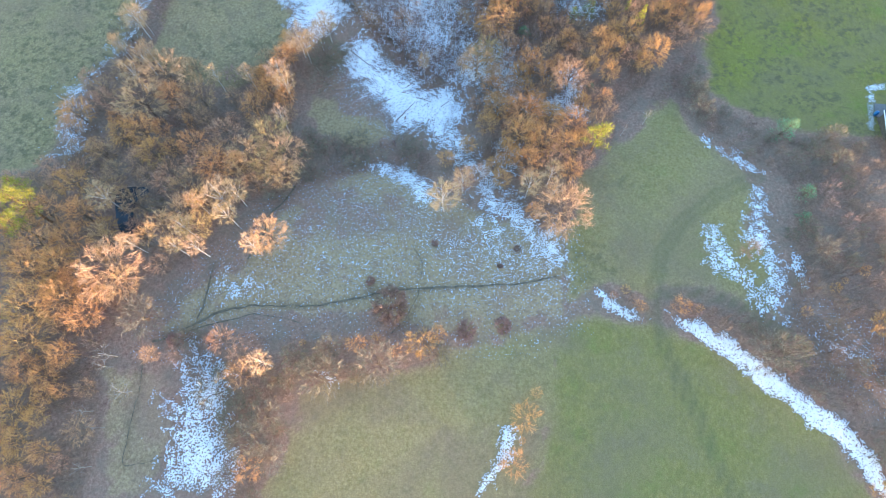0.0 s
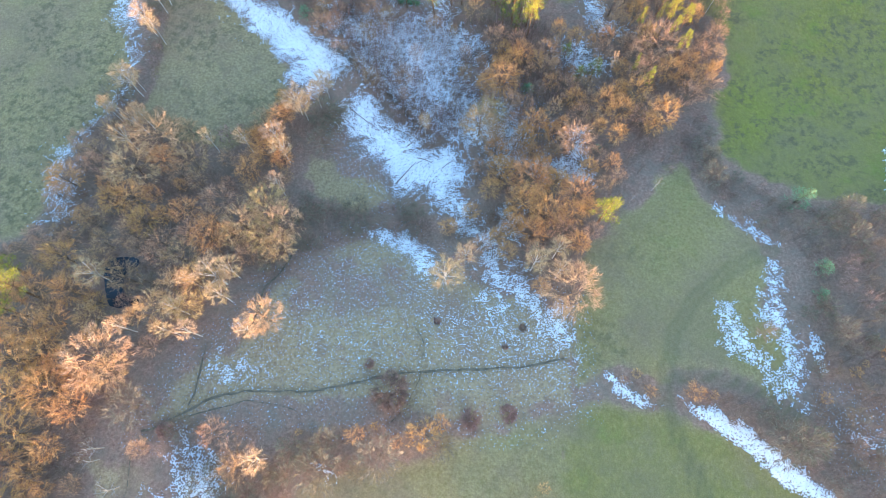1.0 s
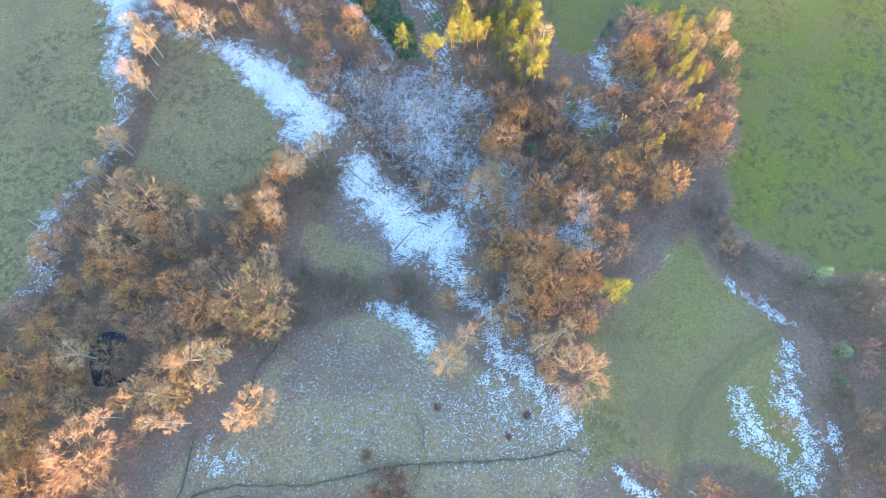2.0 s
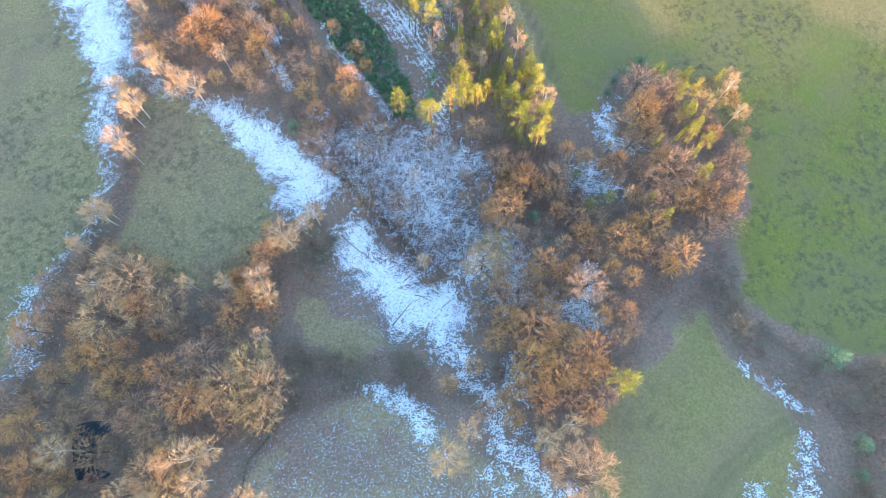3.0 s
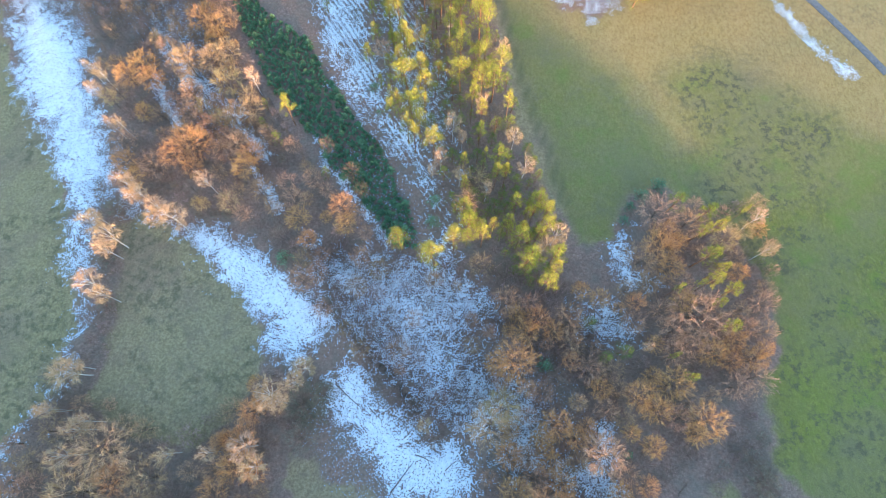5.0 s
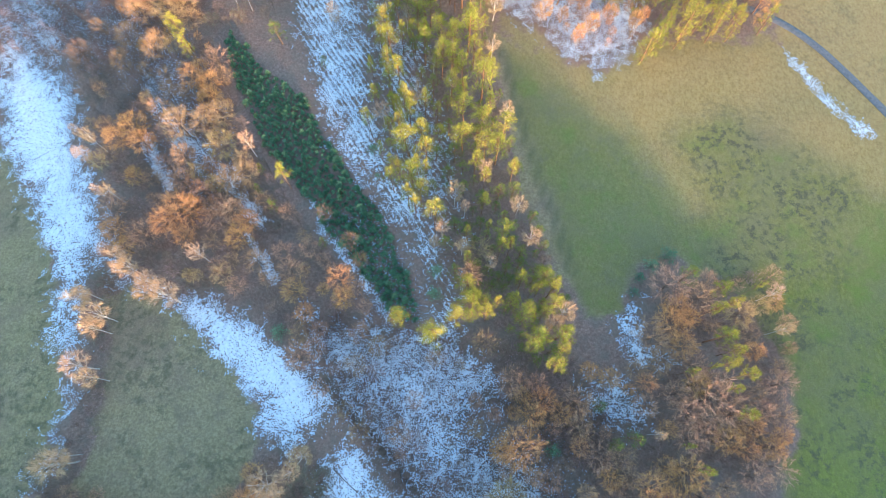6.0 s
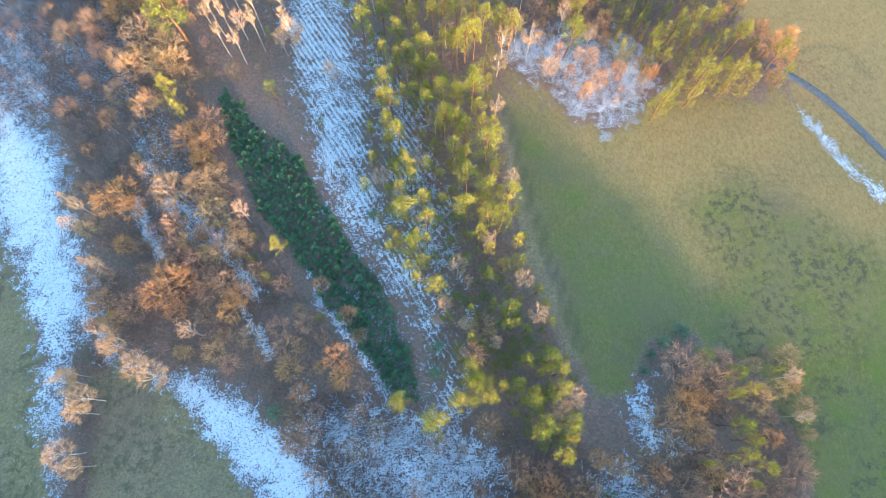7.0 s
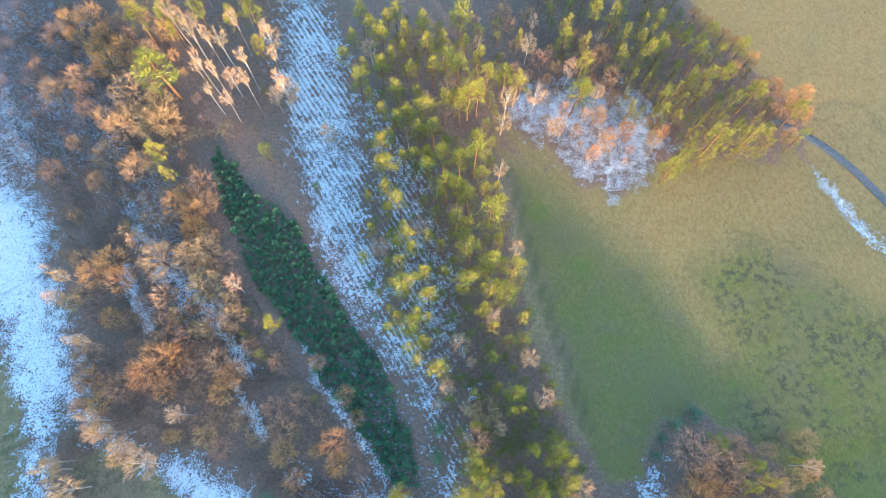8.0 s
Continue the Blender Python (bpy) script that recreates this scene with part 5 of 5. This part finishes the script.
SIZES = {"edge_pine": (8, 2.1), "scrub_oak": (3.5, 2.2), "beech": (8, 3.2), "aspen": (9, 2.4), "hornbeam": (9, 2.4), "oak": (8, 3.7), "tan": (9, 3.3), "birch": (9, 1.8), "tall_birch": (13, 1.4), "grey": (7, 3.0), "willow": (3.8, 2.5), "hazel": (5.5, 2.8), "juniper": (3.6, 1.7), "young_pine": (8, 2.1), "brush": (1.8, 1.6), "hawthorn": (1.7, 1.6),
         "pine": (10, 2.2), "spruce": (1.6, 0.56), "snag": (6, 1.6)}
PROTOTYPES, USED = {}, set()
for kind_name, variants in KINDS.items():
    PROTOTYPES[kind_name] = [make_tree(v[0], v[1](), *v[2:]) for v in variants]


def plant(kind_name, x, y, tall, radius):
    """Stands a tree of that kind, height and crown radius on the ground."""
    number = random.randrange(len(PROTOTYPES[kind_name]))
    first = PROTOTYPES[kind_name][number]
    own_tall, own_wide = SIZES[kind_name]
    m = Matrix.LocRotScale((x, y, height(x, y)), Euler((0, 0, random.uniform(0, 6.28))),
                           (radius / own_wide, radius / own_wide, tall / own_tall))
    if first.name not in USED:
        USED.add(first.name)
        first.matrix_basis = m
        return first
    return copy_thing(first, m)


STANDING = []


def fill(outline, gap, mix, sizes, limit=300, tries=5):
    """Scatters trees inside an outline; mix: kinds with their shares; sizes: smallest and largest scale."""
    lo, hi = np.min(outline, axis=0), np.max(outline, axis=0)
    count = int((hi[0] - lo[0]) * (hi[1] - lo[1]) / gap ** 2 * tries)
    x, y = RNG.uniform(lo[0], hi[0], count), RNG.uniform(lo[1], hi[1], count)
    inside = distance_to(x, y, outline, True)[1]
    names, shares, placed = list(mix), list(mix.values()), 0
    taken = np.array([(a, b, r) for a, b, r in STANDING if lo[0] - 8 < a < hi[0] + 8 and lo[1] - 8 < b < hi[1] + 8] or [(1e6, 1e6, 1)])
    for px, py in zip(x[inside], y[inside]):
        if np.any((taken[:, 0] - px) ** 2 + (taken[:, 1] - py) ** 2 < (0.5 * gap + 0.5 * taken[:, 2]) ** 2):
            continue
        kind_name = random.choices(names, shares)[0]
        own_tall, own_wide = SIZES[kind_name]
        k = random.uniform(*sizes)
        plant(kind_name, px, py, own_tall * k, own_wide * k * random.uniform(0.85, 1.15))
        STANDING.append((px, py, gap))
        taken = np.vstack([taken, (px, py, gap)])
        placed += 1
        if placed >= limit:
            break


build_ground()

for outline, amount, lumps, soft, rows in (
        (SNOW_A, 0.92, 0.7, 2.5, 0), (SNOW_B, 0.6, 0.7, 2, 0), (SNOW_C, 0.8, 0.6, 1.8, 0), (SNOW_D, 0.4, 0.55, 4, 0),
        (SNOW_E, 0.6, 0.7, 2, 0), (SNOW_F, 0.93, 0.7, 2.4, 0), (SNOW_G, 0.95, 0.8, 3, 0), (SNOW_H, 0.62, 0.6, 2.5, 0),
        (SNOW_I, 0.55, 0.7, 1.5, 0), (SNOW_J, 0.95, 0.8, 3, 0), (SNOW_K, 0.68, 0.6, 4, 0), (SNOW_L, 0.66, 0.7, 2.6, 31),
        (SNOW_M, 0.63, 0.8, 2.5, 0), (SNOW_N, 1.0, 0.7, 0.7, 0), (SNOW_O, 0.72, 0.6, 1.6, 0), (SNOW_P, 0.7, 0.6, 1.4, 0),
        (SNOW_Q, 0.6, 0.6, 0.9, 0), (SNOW_R, 0.7, 0.6, 3, 0), (SNOW_S, 0.9, 0.6, 0.7, 0), (SNOW_T, 0.75, 0.6, 0.8, 0),
        (SNOW_U, 0.66, 0.7, 1.8, 0), (SNOW_V, 0.55, 0.7, 1.8, 0), (SNOW_W, 0.5, 0.7, 1.8, 0), (SNOW_X, 0.6, 0.5, 0.9, 0),
        (SNOW_Y, 0.82, 0.7, 1.4, 0), (SNOW_Z, 0.95, 0.7, 0.9, 0), (SNOW_AA, 0.85, 0.7, 0.9, 0), (SNOW_AB, 0.5, 0.7, 2.5, 0),
        (SNOW_AC, 0.6, 0.7, 0.9, 0), (SNOW_AD, 0.7, 0.7, 2.5, 0), (SNOW_AE, 0.55, 0.5, 3, 0), (SNOW_AF, 0.5, 0.5, 2, 0),
        (SNOW_AG, 0.6, 0.5, 0.9, 0), (SNOW_AH, 0.75, 0.5, 0.7, 0), (SNOW_AI, 0.5, 0.5, 1.2, 0), (SNOW_AJ, 0.6, 0.7, 2, 31),
        (SNOW_AK, 0.6, 0.7, 1.8, 0), (SNOW_AL, 0.62, 0.5, 0.5, 0), (ROUGH_MEADOW, 0.21, 0.5, 4, 0), (SNOWY_PLOT, 0.36, 0.6, 2, 0),
        (SNOW_AM, 0.44, 0.7, 3, 0), (SNOW_AN, 0.52, 0.7, 3, 31), (SNOW_AO, 0.45, 0.7, 3, 0), (SNOW_AP, 0.36, 0.6, 3, 0), (SNOW_AQ, 0.42, 0.6, 3, 0),
        (SNOW_AR, 0.62, 0.6, 1.2, 0), (SNOW_AS, 0.64, 0.6, 1.4, 0), (SNOW_AT, 0.58, 0.6, 2, 0), (SNOW_AU, 0.58, 0.6, 1.6, 0), (SNOW_AV, 0.55, 0.6, 1.4, 0)):
    snow_patch(outline, amount, lumps, soft, rows)


def build_road(line, half):
    """A narrow asphalt road, laid on the ground and slightly cambered."""
    dense = []
    for (ax, ay), (bx, by) in zip(line, line[1:]):
        steps = max(1, int(math.hypot(bx - ax, by - ay) / 1.0))
        dense += [(ax + (bx - ax) * k / steps, ay + (by - ay) * k / steps) for k in range(steps)]
    dense.append(line[-1])
    for _ in range(6):
        dense = [dense[0]] + [tuple((a[i] + 2 * b[i] + c[i]) / 4 for i in (0, 1)) for a, b, c in zip(dense, dense[1:], dense[2:])] + [dense[-1]]
    verts, faces = [], []
    for k, (x, y) in enumerate(dense):
        a, b = dense[max(k - 1, 0)], dense[min(k + 1, len(dense) - 1)]
        way = Vector((b[0] - a[0], b[1] - a[1], 0)).normalized()
        side = Vector((-way.y, way.x, 0))
        middle = height(x, y)
        for across, lift in ((-1, 0.02), (-0.96, 0.09), (0, 0.13), (0.96, 0.09), (1, 0.02)):
            verts.append((x + side.x * across * half, y + side.y * across * half, middle + lift))
    for k in range(len(dense) - 1):
        for c in range(4):
            faces.append((k * 5 + c, k * 5 + c + 1, k * 5 + c + 6, k * 5 + c + 5))
    tagged(new("road", mesh_of("road", verts, faces, ASPHALT, True)), "narrow grey asphalt lane between dry grass verges", "road", kind="structure")


def footpath(line, half, label):
    """A narrow trodden path of damp soil with frayed edges."""
    dense = []
    for (ax, ay), (bx, by) in zip(line, line[1:]):
        steps = max(1, int(math.hypot(bx - ax, by - ay) / 0.35))
        dense += [(ax + (bx - ax) * k / steps, ay + (by - ay) * k / steps) for k in range(steps)]
    dense.append(line[-1])
    for _ in range(12):
        dense = [dense[0]] + [tuple((a[i] + 2 * b[i] + c[i]) / 4 for i in (0, 1)) for a, b, c in zip(dense, dense[1:], dense[2:])] + [dense[-1]]
    xy = np.array(dense)
    way = np.gradient(xy, axis=0)
    way /= np.linalg.norm(way, axis=1)[:, None]
    side = np.stack([-way[:, 1], way[:, 0]], 1)
    wide = half * (0.35 + 1.3 * cloud(xy[:, 0], xy[:, 1], 2.2)[:, None]) + RNG.uniform(-0.05, 0.05, (len(xy), 1))
    middle = xy + side * (cloud(xy[:, 0] + 31, xy[:, 1], 3.0)[:, None] - 0.5) * 0.8
    verts = []
    for p, q in zip(middle - side * wide, middle + side * wide):
        verts += [(p[0], p[1], height(*p) + 0.045), (q[0], q[1], height(*q) + 0.045)]
    faces = [(k * 2, k * 2 + 1, k * 2 + 3, k * 2 + 2) for k in range(len(xy) - 1)]
    tagged(new("path", mesh_of("path", verts, faces, SOIL)), label, "path", kind="structure")


def box(low, high):
    (x0, y0, z0), (x1, y1, z1) = low, high
    verts = [(x, y, z) for x in (x0, x1) for y in (y0, y1) for z in (z0, z1)]
    return verts, [(0, 1, 3, 2), (4, 6, 7, 5), (0, 4, 5, 1), (2, 3, 7, 6), (0, 2, 6, 4), (1, 5, 7, 3)]


def build_shed(x, y, turn):
    """A low garden shed with a sheet roof, a white gutter and a paved yard."""
    shed = tagged(new("garden_shed"), "low shed with slate-blue sheet roof and white gutter", "shed")
    shed.matrix_basis = pose(x, y, height(x, y), 0, 0, turn)
    part("wall", mesh_of("shed_wall", *box((0.3, -4.7, -0.5), (5.7, 0.0, 2.2)), BOARDS), shed)
    roof_v, roof_f = [], []
    for k in range(25):
        u = k / 24
        for v in (0.0, 1.0):
            for down in (0.0, -0.06):
                roof_v.append((6.0 * v, 0.25 - 5.2 * u, 2.3 + 0.35 * v + down + (0.03 if k % 2 else 0)))
    for k in range(24):
        a, b = k * 4, k * 4 + 4
        roof_f += [(a, a + 2, b + 2, b), (a + 1, b + 1, b + 3, a + 3), (a, b, b + 1, a + 1), (a + 2, a + 3, b + 3, b + 2)]
    part("roof", mesh_of("shed_roof", roof_v, roof_f, ROOF), shed)
    gv, gf = [], []
    tube(gv, gf, [Vector((-0.06, 0.3, 2.24)), Vector((-0.06, -5.0, 2.2))], [0.09, 0.09], 8)
    part("gutter", mesh_of("shed_gutter", [tuple(v) for v in gv], gf, WHITE_PAINT, True), shed, "white gutter")
    yard = tagged(new("yard_paving"), "small paved yard beside the shed", "paving", kind="structure")
    yard.matrix_basis = shed.matrix_basis.copy()
    part("slab", mesh_of("yard_slab", *box((0.2, 0.3, -0.2), (4.2, 3.0, 0.08)), ASPHALT), yard)
    butt_v, butt_f = [], []
    tube(butt_v, butt_f, [Vector((0, 0, z)) for z in (0, 0.05, 0.45, 0.9, 0.92)], [0.26, 0.3, 0.34, 0.3, 0.02], 12)
    butt = tagged(new("water_butt", mesh_of("water_butt", [tuple(v) for v in butt_v], butt_f, BLUE_PLASTIC, True)), "blue plastic water butt beside the shed", "barrel")
    butt.matrix_basis = shed.matrix_basis @ Matrix.Translation((0.0, 0.75, 0.0))


def fallen_branch(ax, ay, bx, by):
    """A fallen trunk with a few broken side branches."""
    a, b = Vector((ax, ay, height(ax, ay) + 0.12)), Vector((bx, by, height(bx, by) + 0.14))
    verts, faces = [], []
    spine = curve_between(a, b, 5, 0.12)
    tube(verts, faces, spine, [0.09, 0.08, 0.07, 0.05, 0.04, 0.02], 6)
    for p in spine[2:5]:
        side = (b - a).normalized().cross(Vector((0, 0, random.choice((-1, 1))))) + (b - a).normalized() + Vector((0, 0, 0.3))
        tube(verts, faces, [p, p + side * random.uniform(0.4, 0.9) + shake(0.1)], [0.04, 0.012], 4)
    ob = new("fallen_trunk", mesh_of("fallen_trunk", [tuple(v) for v in verts], faces, BARK, True))
    tagged(ob, "dark fallen trunk with broken side branches lying on snow", "log", "fallen trunks")


HEIGHTS = {"oak": (4.5, 1.1), "beech": (4.0, 1.2), "tan": (5.0, 1.2), "birch": (7.5, 0.8), "grey": (3.5, 1.2), "willow": (0.0, 1.6), "scrub_oak": (0.0, 1.7),
           "hawthorn": (0.0, 1.1), "pine": (8.0, 1.6), "edge_pine": (6.0, 1.6), "young_pine": (5.0, 1.6), "juniper": (0.0, 2.0), "snag": (5.5, 0.0)}
for kind_name, rows in (("oak", OAKS_A + OAKS_B + OAKS_C + OAKS_D + OAKS_NORTHEAST), ("beech", BEECHES_A + BEECHES_B + BEECHES_C), ("tan", ASHES_A + ASHES_B),
                        ("birch", BIRCHES_A + BIRCHES_B + BIRCHES_C), ("grey", ALDERS), ("willow", WILLOWS), ("scrub_oak", SCRUB_OAKS),
                        ("hawthorn", HAWTHORNS), ("pine", PINES_A + PINES_B + PINES_C + PINES_D + PINES_E + PINES_SOUTH_END), ("edge_pine", PINES_NORTHEAST_A + PINES_NORTHEAST_B), ("juniper", JUNIPERS), ("snag", SNAGS),
                        ("young_pine", YOUNG_PINES)):
    base, slope = HEIGHTS[kind_name]
    for x, y, radius in rows:
        plant(kind_name, x, y, base + slope * radius, radius * {"pine": 1.5, "edge_pine": 1.45, "young_pine": 1.6, "oak": 1.38, "beech": 1.4, "tan": 1.3, "grey": 1.25, "birch": 1.2}.get(kind_name, 1.08))
        STANDING.append((x, y, radius * 1.2))
for row in TALL_BIRCHES:
    plant("tall_birch", *row)
    STANDING.append((row[0], row[1], row[3]))
for row in BUSHES:
    plant("brush", *row)
    STANDING.append((row[0], row[1], row[3]))


def build_pond(outline):
    """Still dark water in a hollow of the wood."""
    level = -6.75
    verts = []
    for (ax, ay), (bx, by) in zip(outline, outline[1:] + outline[:1]):
        verts += [(ax * 0.75 + bx * 0.25, ay * 0.75 + by * 0.25, level), (ax * 0.25 + bx * 0.75, ay * 0.25 + by * 0.75, level)]
    faces = [tuple(range(len(verts)))[::-1]]
    tagged(new("pond", mesh_of("pond", verts, faces, WATER)), "small dark pond in a hollow between bare trees", "pond", kind="structure")


build_pond(POND)
STANDING.append((float(np.mean(POND, axis=0)[0]), float(np.mean(POND, axis=0)[1]), 4.0))
build_road(ROAD, 0.8)
footpath(MEADOW_PATH, 0.14, "dark trodden footpath across the rough meadow")
footpath(MEADOW_PATH_LOWER, 0.08, "faint second footpath below the meadow path")
footpath(CROSS_PATH, 0.05, "thin animal trail over the rough meadow")
footpath(STREAM_A, 0.16, "narrow dark ditch at the edge of the wood")
footpath(STREAM_B, 0.1, "thin dark trail leading down to the wood")
footpath(WOOD_TRAIL, 0.06, "thin dark trail in a rough clearing")
build_shed(SHED_X, SHED_Y, -8)
for row in FALLEN:
    fallen_branch(*row)

for outline in (SNOW_AR, SNOW_AS, SNOW_AU, SNOW_AV):
    clear = np.mean(outline, axis=0)
    STANDING.append((float(clear[0]), float(clear[1]), 3.6))
for outline in (SNOW_Y, SNOW_Z, SNOW_AA):
    STANDING += [(x, y, 1.4) for x, y in outline]
fill(WEST_WOOD, 2.8, {"beech": 5, "hazel": 3, "oak": 1.5}, (0.5, 0.75))
fill(SOUTHWEST_WOOD, 2.5, {"oak": 4, "beech": 3, "hazel": 2}, (0.5, 0.75))
fill(OAK_WOOD, 2.8, {"beech": 5, "hazel": 2, "oak": 2}, (0.55, 0.8))
fill(OAK_SLOPE, 3.0, {"beech": 3, "oak": 2}, (0.5, 0.7))
fill(BARE_WOOD, 3.1, {"beech": 2, "grey": 1.5, "hornbeam": 5}, (0.5, 0.8))
# twig tones hold the light here: russet aspens for sun, dull hornbeams for shade
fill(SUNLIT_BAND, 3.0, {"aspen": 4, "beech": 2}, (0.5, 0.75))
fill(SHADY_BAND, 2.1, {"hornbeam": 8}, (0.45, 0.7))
fill(BIRCH_THICKET, 2.7, {"birch": 3, "tall_birch": 1.5, "brush": 4, "hornbeam": 1.5}, (0.6, 0.95))
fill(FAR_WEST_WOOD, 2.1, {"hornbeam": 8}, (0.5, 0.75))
fill(NORTHWEST_WOOD, 2.8, {"beech": 6, "hornbeam": 4, "oak": 1.5, "birch": 0.5}, (0.55, 0.9))
fill(HEDGE_CORNER, 2.5, {"willow": 3, "brush": 3, "oak": 1}, (0.6, 1.0))
fill(PINE_END, 1.7, {"young_pine": 6, "birch": 0.5}, (0.6, 0.85))
fill(PINE_WOOD, 2.3, {"young_pine": 5, "pine": 1, "birch": 1, "grey": 0.7}, (0.65, 0.9))
fill(NORTHEAST_WOOD, 2.3, {"young_pine": 5, "pine": 3, "grey": 0.7}, (0.6, 0.9))
fill(SNOW_WOOD, 2.6, {"aspen": 4, "beech": 3, "birch": 2}, (0.5, 0.75))
fill(EAST_WOOD, 2.5, {"hazel": 7, "willow": 3, "oak": 0.2}, (0.6, 1.0))
fill(EAST_BRUSH, 2.0, {"willow": 3, "brush": 5, "hazel": 1}, (0.5, 0.85))
fill(SOUTH_HEDGE, 2.4, {"willow": 5, "brush": 3, "hazel": 1}, (0.6, 1.0))
fill(FIELD_HEDGE, 2.0, {"brush": 6, "willow": 1}, (0.7, 1.2))
fill(VALLEY_HEDGE, 1.9, {"brush": 2, "willow": 6}, (0.55, 0.9))
fill(PLANTATION, 1.15, {"spruce": 1}, (0.7, 1.1), 300, 14)


def spruce_rows(outline, gap):
    """The many small spruces between the larger ones of the plot, in one mesh."""
    shapes = []
    for k in range(4):
        _, _, cv, cf = young_conifer(1.2, 0.72, 5, 6, 3)
        shapes.append((np.array([tuple(v) for v in cv]), np.array(cf)))
    lo, hi = np.min(outline, axis=0), np.max(outline, axis=0)
    gx, gy = np.meshgrid(np.arange(lo[0] - 30, hi[0] + 30, gap), np.arange(lo[1] - 30, hi[1] + 30, gap))
    u, v = gx.ravel() - (lo[0] + hi[0]) / 2, gy.ravel() - (lo[1] + hi[1]) / 2
    x = (lo[0] + hi[0]) / 2 + u * 0.86 + v * 0.51 + RNG.normal(0, 0.16, u.shape)
    y = (lo[1] + hi[1]) / 2 - u * 0.51 + v * 0.86 + RNG.normal(0, 0.16, u.shape)
    edge, inside = distance_to(x, y, outline, True)
    keep = inside & (cloud(x, y, 7.0) + 0.35 * RNG.random(x.shape) + 0.1 * np.minimum(edge, 3) > 0.52)
    verts, faces, base = [], [], 0
    for px, py, pz in zip(x[keep], y[keep], terrain(x[keep], y[keep])):
        shape, tris = shapes[RNG.integers(4)]
        turn, k = RNG.uniform(0, 6.28), RNG.uniform(0.65, 1.15)
        c, n = math.cos(turn) * k, math.sin(turn) * k
        verts.append(np.column_stack([shape[:, 0] * c - shape[:, 1] * n + px, shape[:, 0] * n + shape[:, 1] * c + py, shape[:, 2] * k + pz]))
        faces.append(tris + base)
        base += len(shape)
    me = mesh_of("spruce_rows", np.concatenate(verts).tolist(), np.concatenate(faces).tolist(), DARK_NEEDLES)
    tagged(new("spruce_rows", me), "dense rows of small dark green spruces in a plot", "young trees", kind="stuff")


spruce_rows(PLANTATION, 0.95)


def undergrowth(outlines, per_square_metre, low, high, mat, label, half=0.03, lean=0.45, patchy=0.55):
    """Dry stalks and saplings on the wood's floor, too fine to count."""
    at = []
    for outline in outlines:
        lo, hi = np.min(outline, axis=0), np.max(outline, axis=0)
        count = int((hi[0] - lo[0]) * (hi[1] - lo[1]) * per_square_metre)
        x, y = RNG.uniform(lo[0], hi[0], count), RNG.uniform(lo[1], hi[1], count)
        thick = cloud(x, y, 5.0) + 0.25 * RNG.random(count) > patchy
        inside = distance_to(x, y, outline, True)[1] & thick
        at.append(np.stack([x[inside], y[inside]], 1))
    at = np.concatenate(at)
    count = len(at)
    foot = np.column_stack([at, terrain(at[:, 0], at[:, 1])])
    long = RNG.uniform(low, high, count)[:, None]
    way = RNG.normal(0, lean, (count, 3)) * (1, 1, 0) + (0, 0, 0.8)
    turn = RNG.uniform(0, 6.28, count)
    side = np.column_stack([np.cos(turn), np.sin(turn), np.zeros(count)]) * half
    verts = np.stack([foot - side, foot + side, foot + way * long], 1).reshape(-1, 3)
    faces = np.arange(count * 3).reshape(-1, 3)
    me = mesh_of("undergrowth", verts.tolist(), faces.tolist(), mat)
    tagged(new("undergrowth", me), label, "undergrowth", kind="stuff")


undergrowth((WEST_WOOD, SOUTHWEST_WOOD, OAK_WOOD, OAK_SLOPE, NORTHWEST_WOOD, EAST_WOOD, EAST_BRUSH, SOUTH_HEDGE, HEDGE_CORNER), 9, 0.4, 1.3,
            GREY_TWIGS, "brown dry stalks and saplings on the floor of the wood")
undergrowth((PINE_WOOD, NORTHEAST_WOOD, BARE_WOOD, SNOW_WOOD, FIELD_HEDGE, VALLEY_HEDGE), 7, 0.3, 0.9,
            PURPLE_TWIGS, "low purple-brown stalks among trees and snow")

undergrowth((NORTHWEST_WOOD, WEST_WOOD, OAK_WOOD, EAST_WOOD, BARE_WOOD, FAR_WEST_WOOD, SNOW_WOOD, HEDGE_CORNER, SUNLIT_BAND, SHADY_BAND, BIRCH_THICKET), 3.2, 1.2, 3.6,
            STEMS, "thin bare saplings crowded between the trees", 0.022, 0.3, 0.5)
undergrowth((SOUTHWEST_WOOD, OAK_SLOPE, SOUTH_HEDGE, VALLEY_HEDGE, EAST_BRUSH, FIELD_HEDGE), 5.0, 0.8, 2.2,
            STEMS, "thin bare saplings and dry stems of the hedges", 0.022, 0.4, 0.5)
undergrowth((BARE_WOOD,), 5.0, 1.6, 4.4,
            PURPLE_TWIGS, "tall dark saplings standing in the snowy damp wood", 0.032, 0.25, 0.45)

for ob in [o for group in PROTOTYPES.values() for o in group if o.name not in USED]:
    for child in list(ob.children):
        bpy.data.objects.remove(child)
    bpy.data.objects.remove(ob)
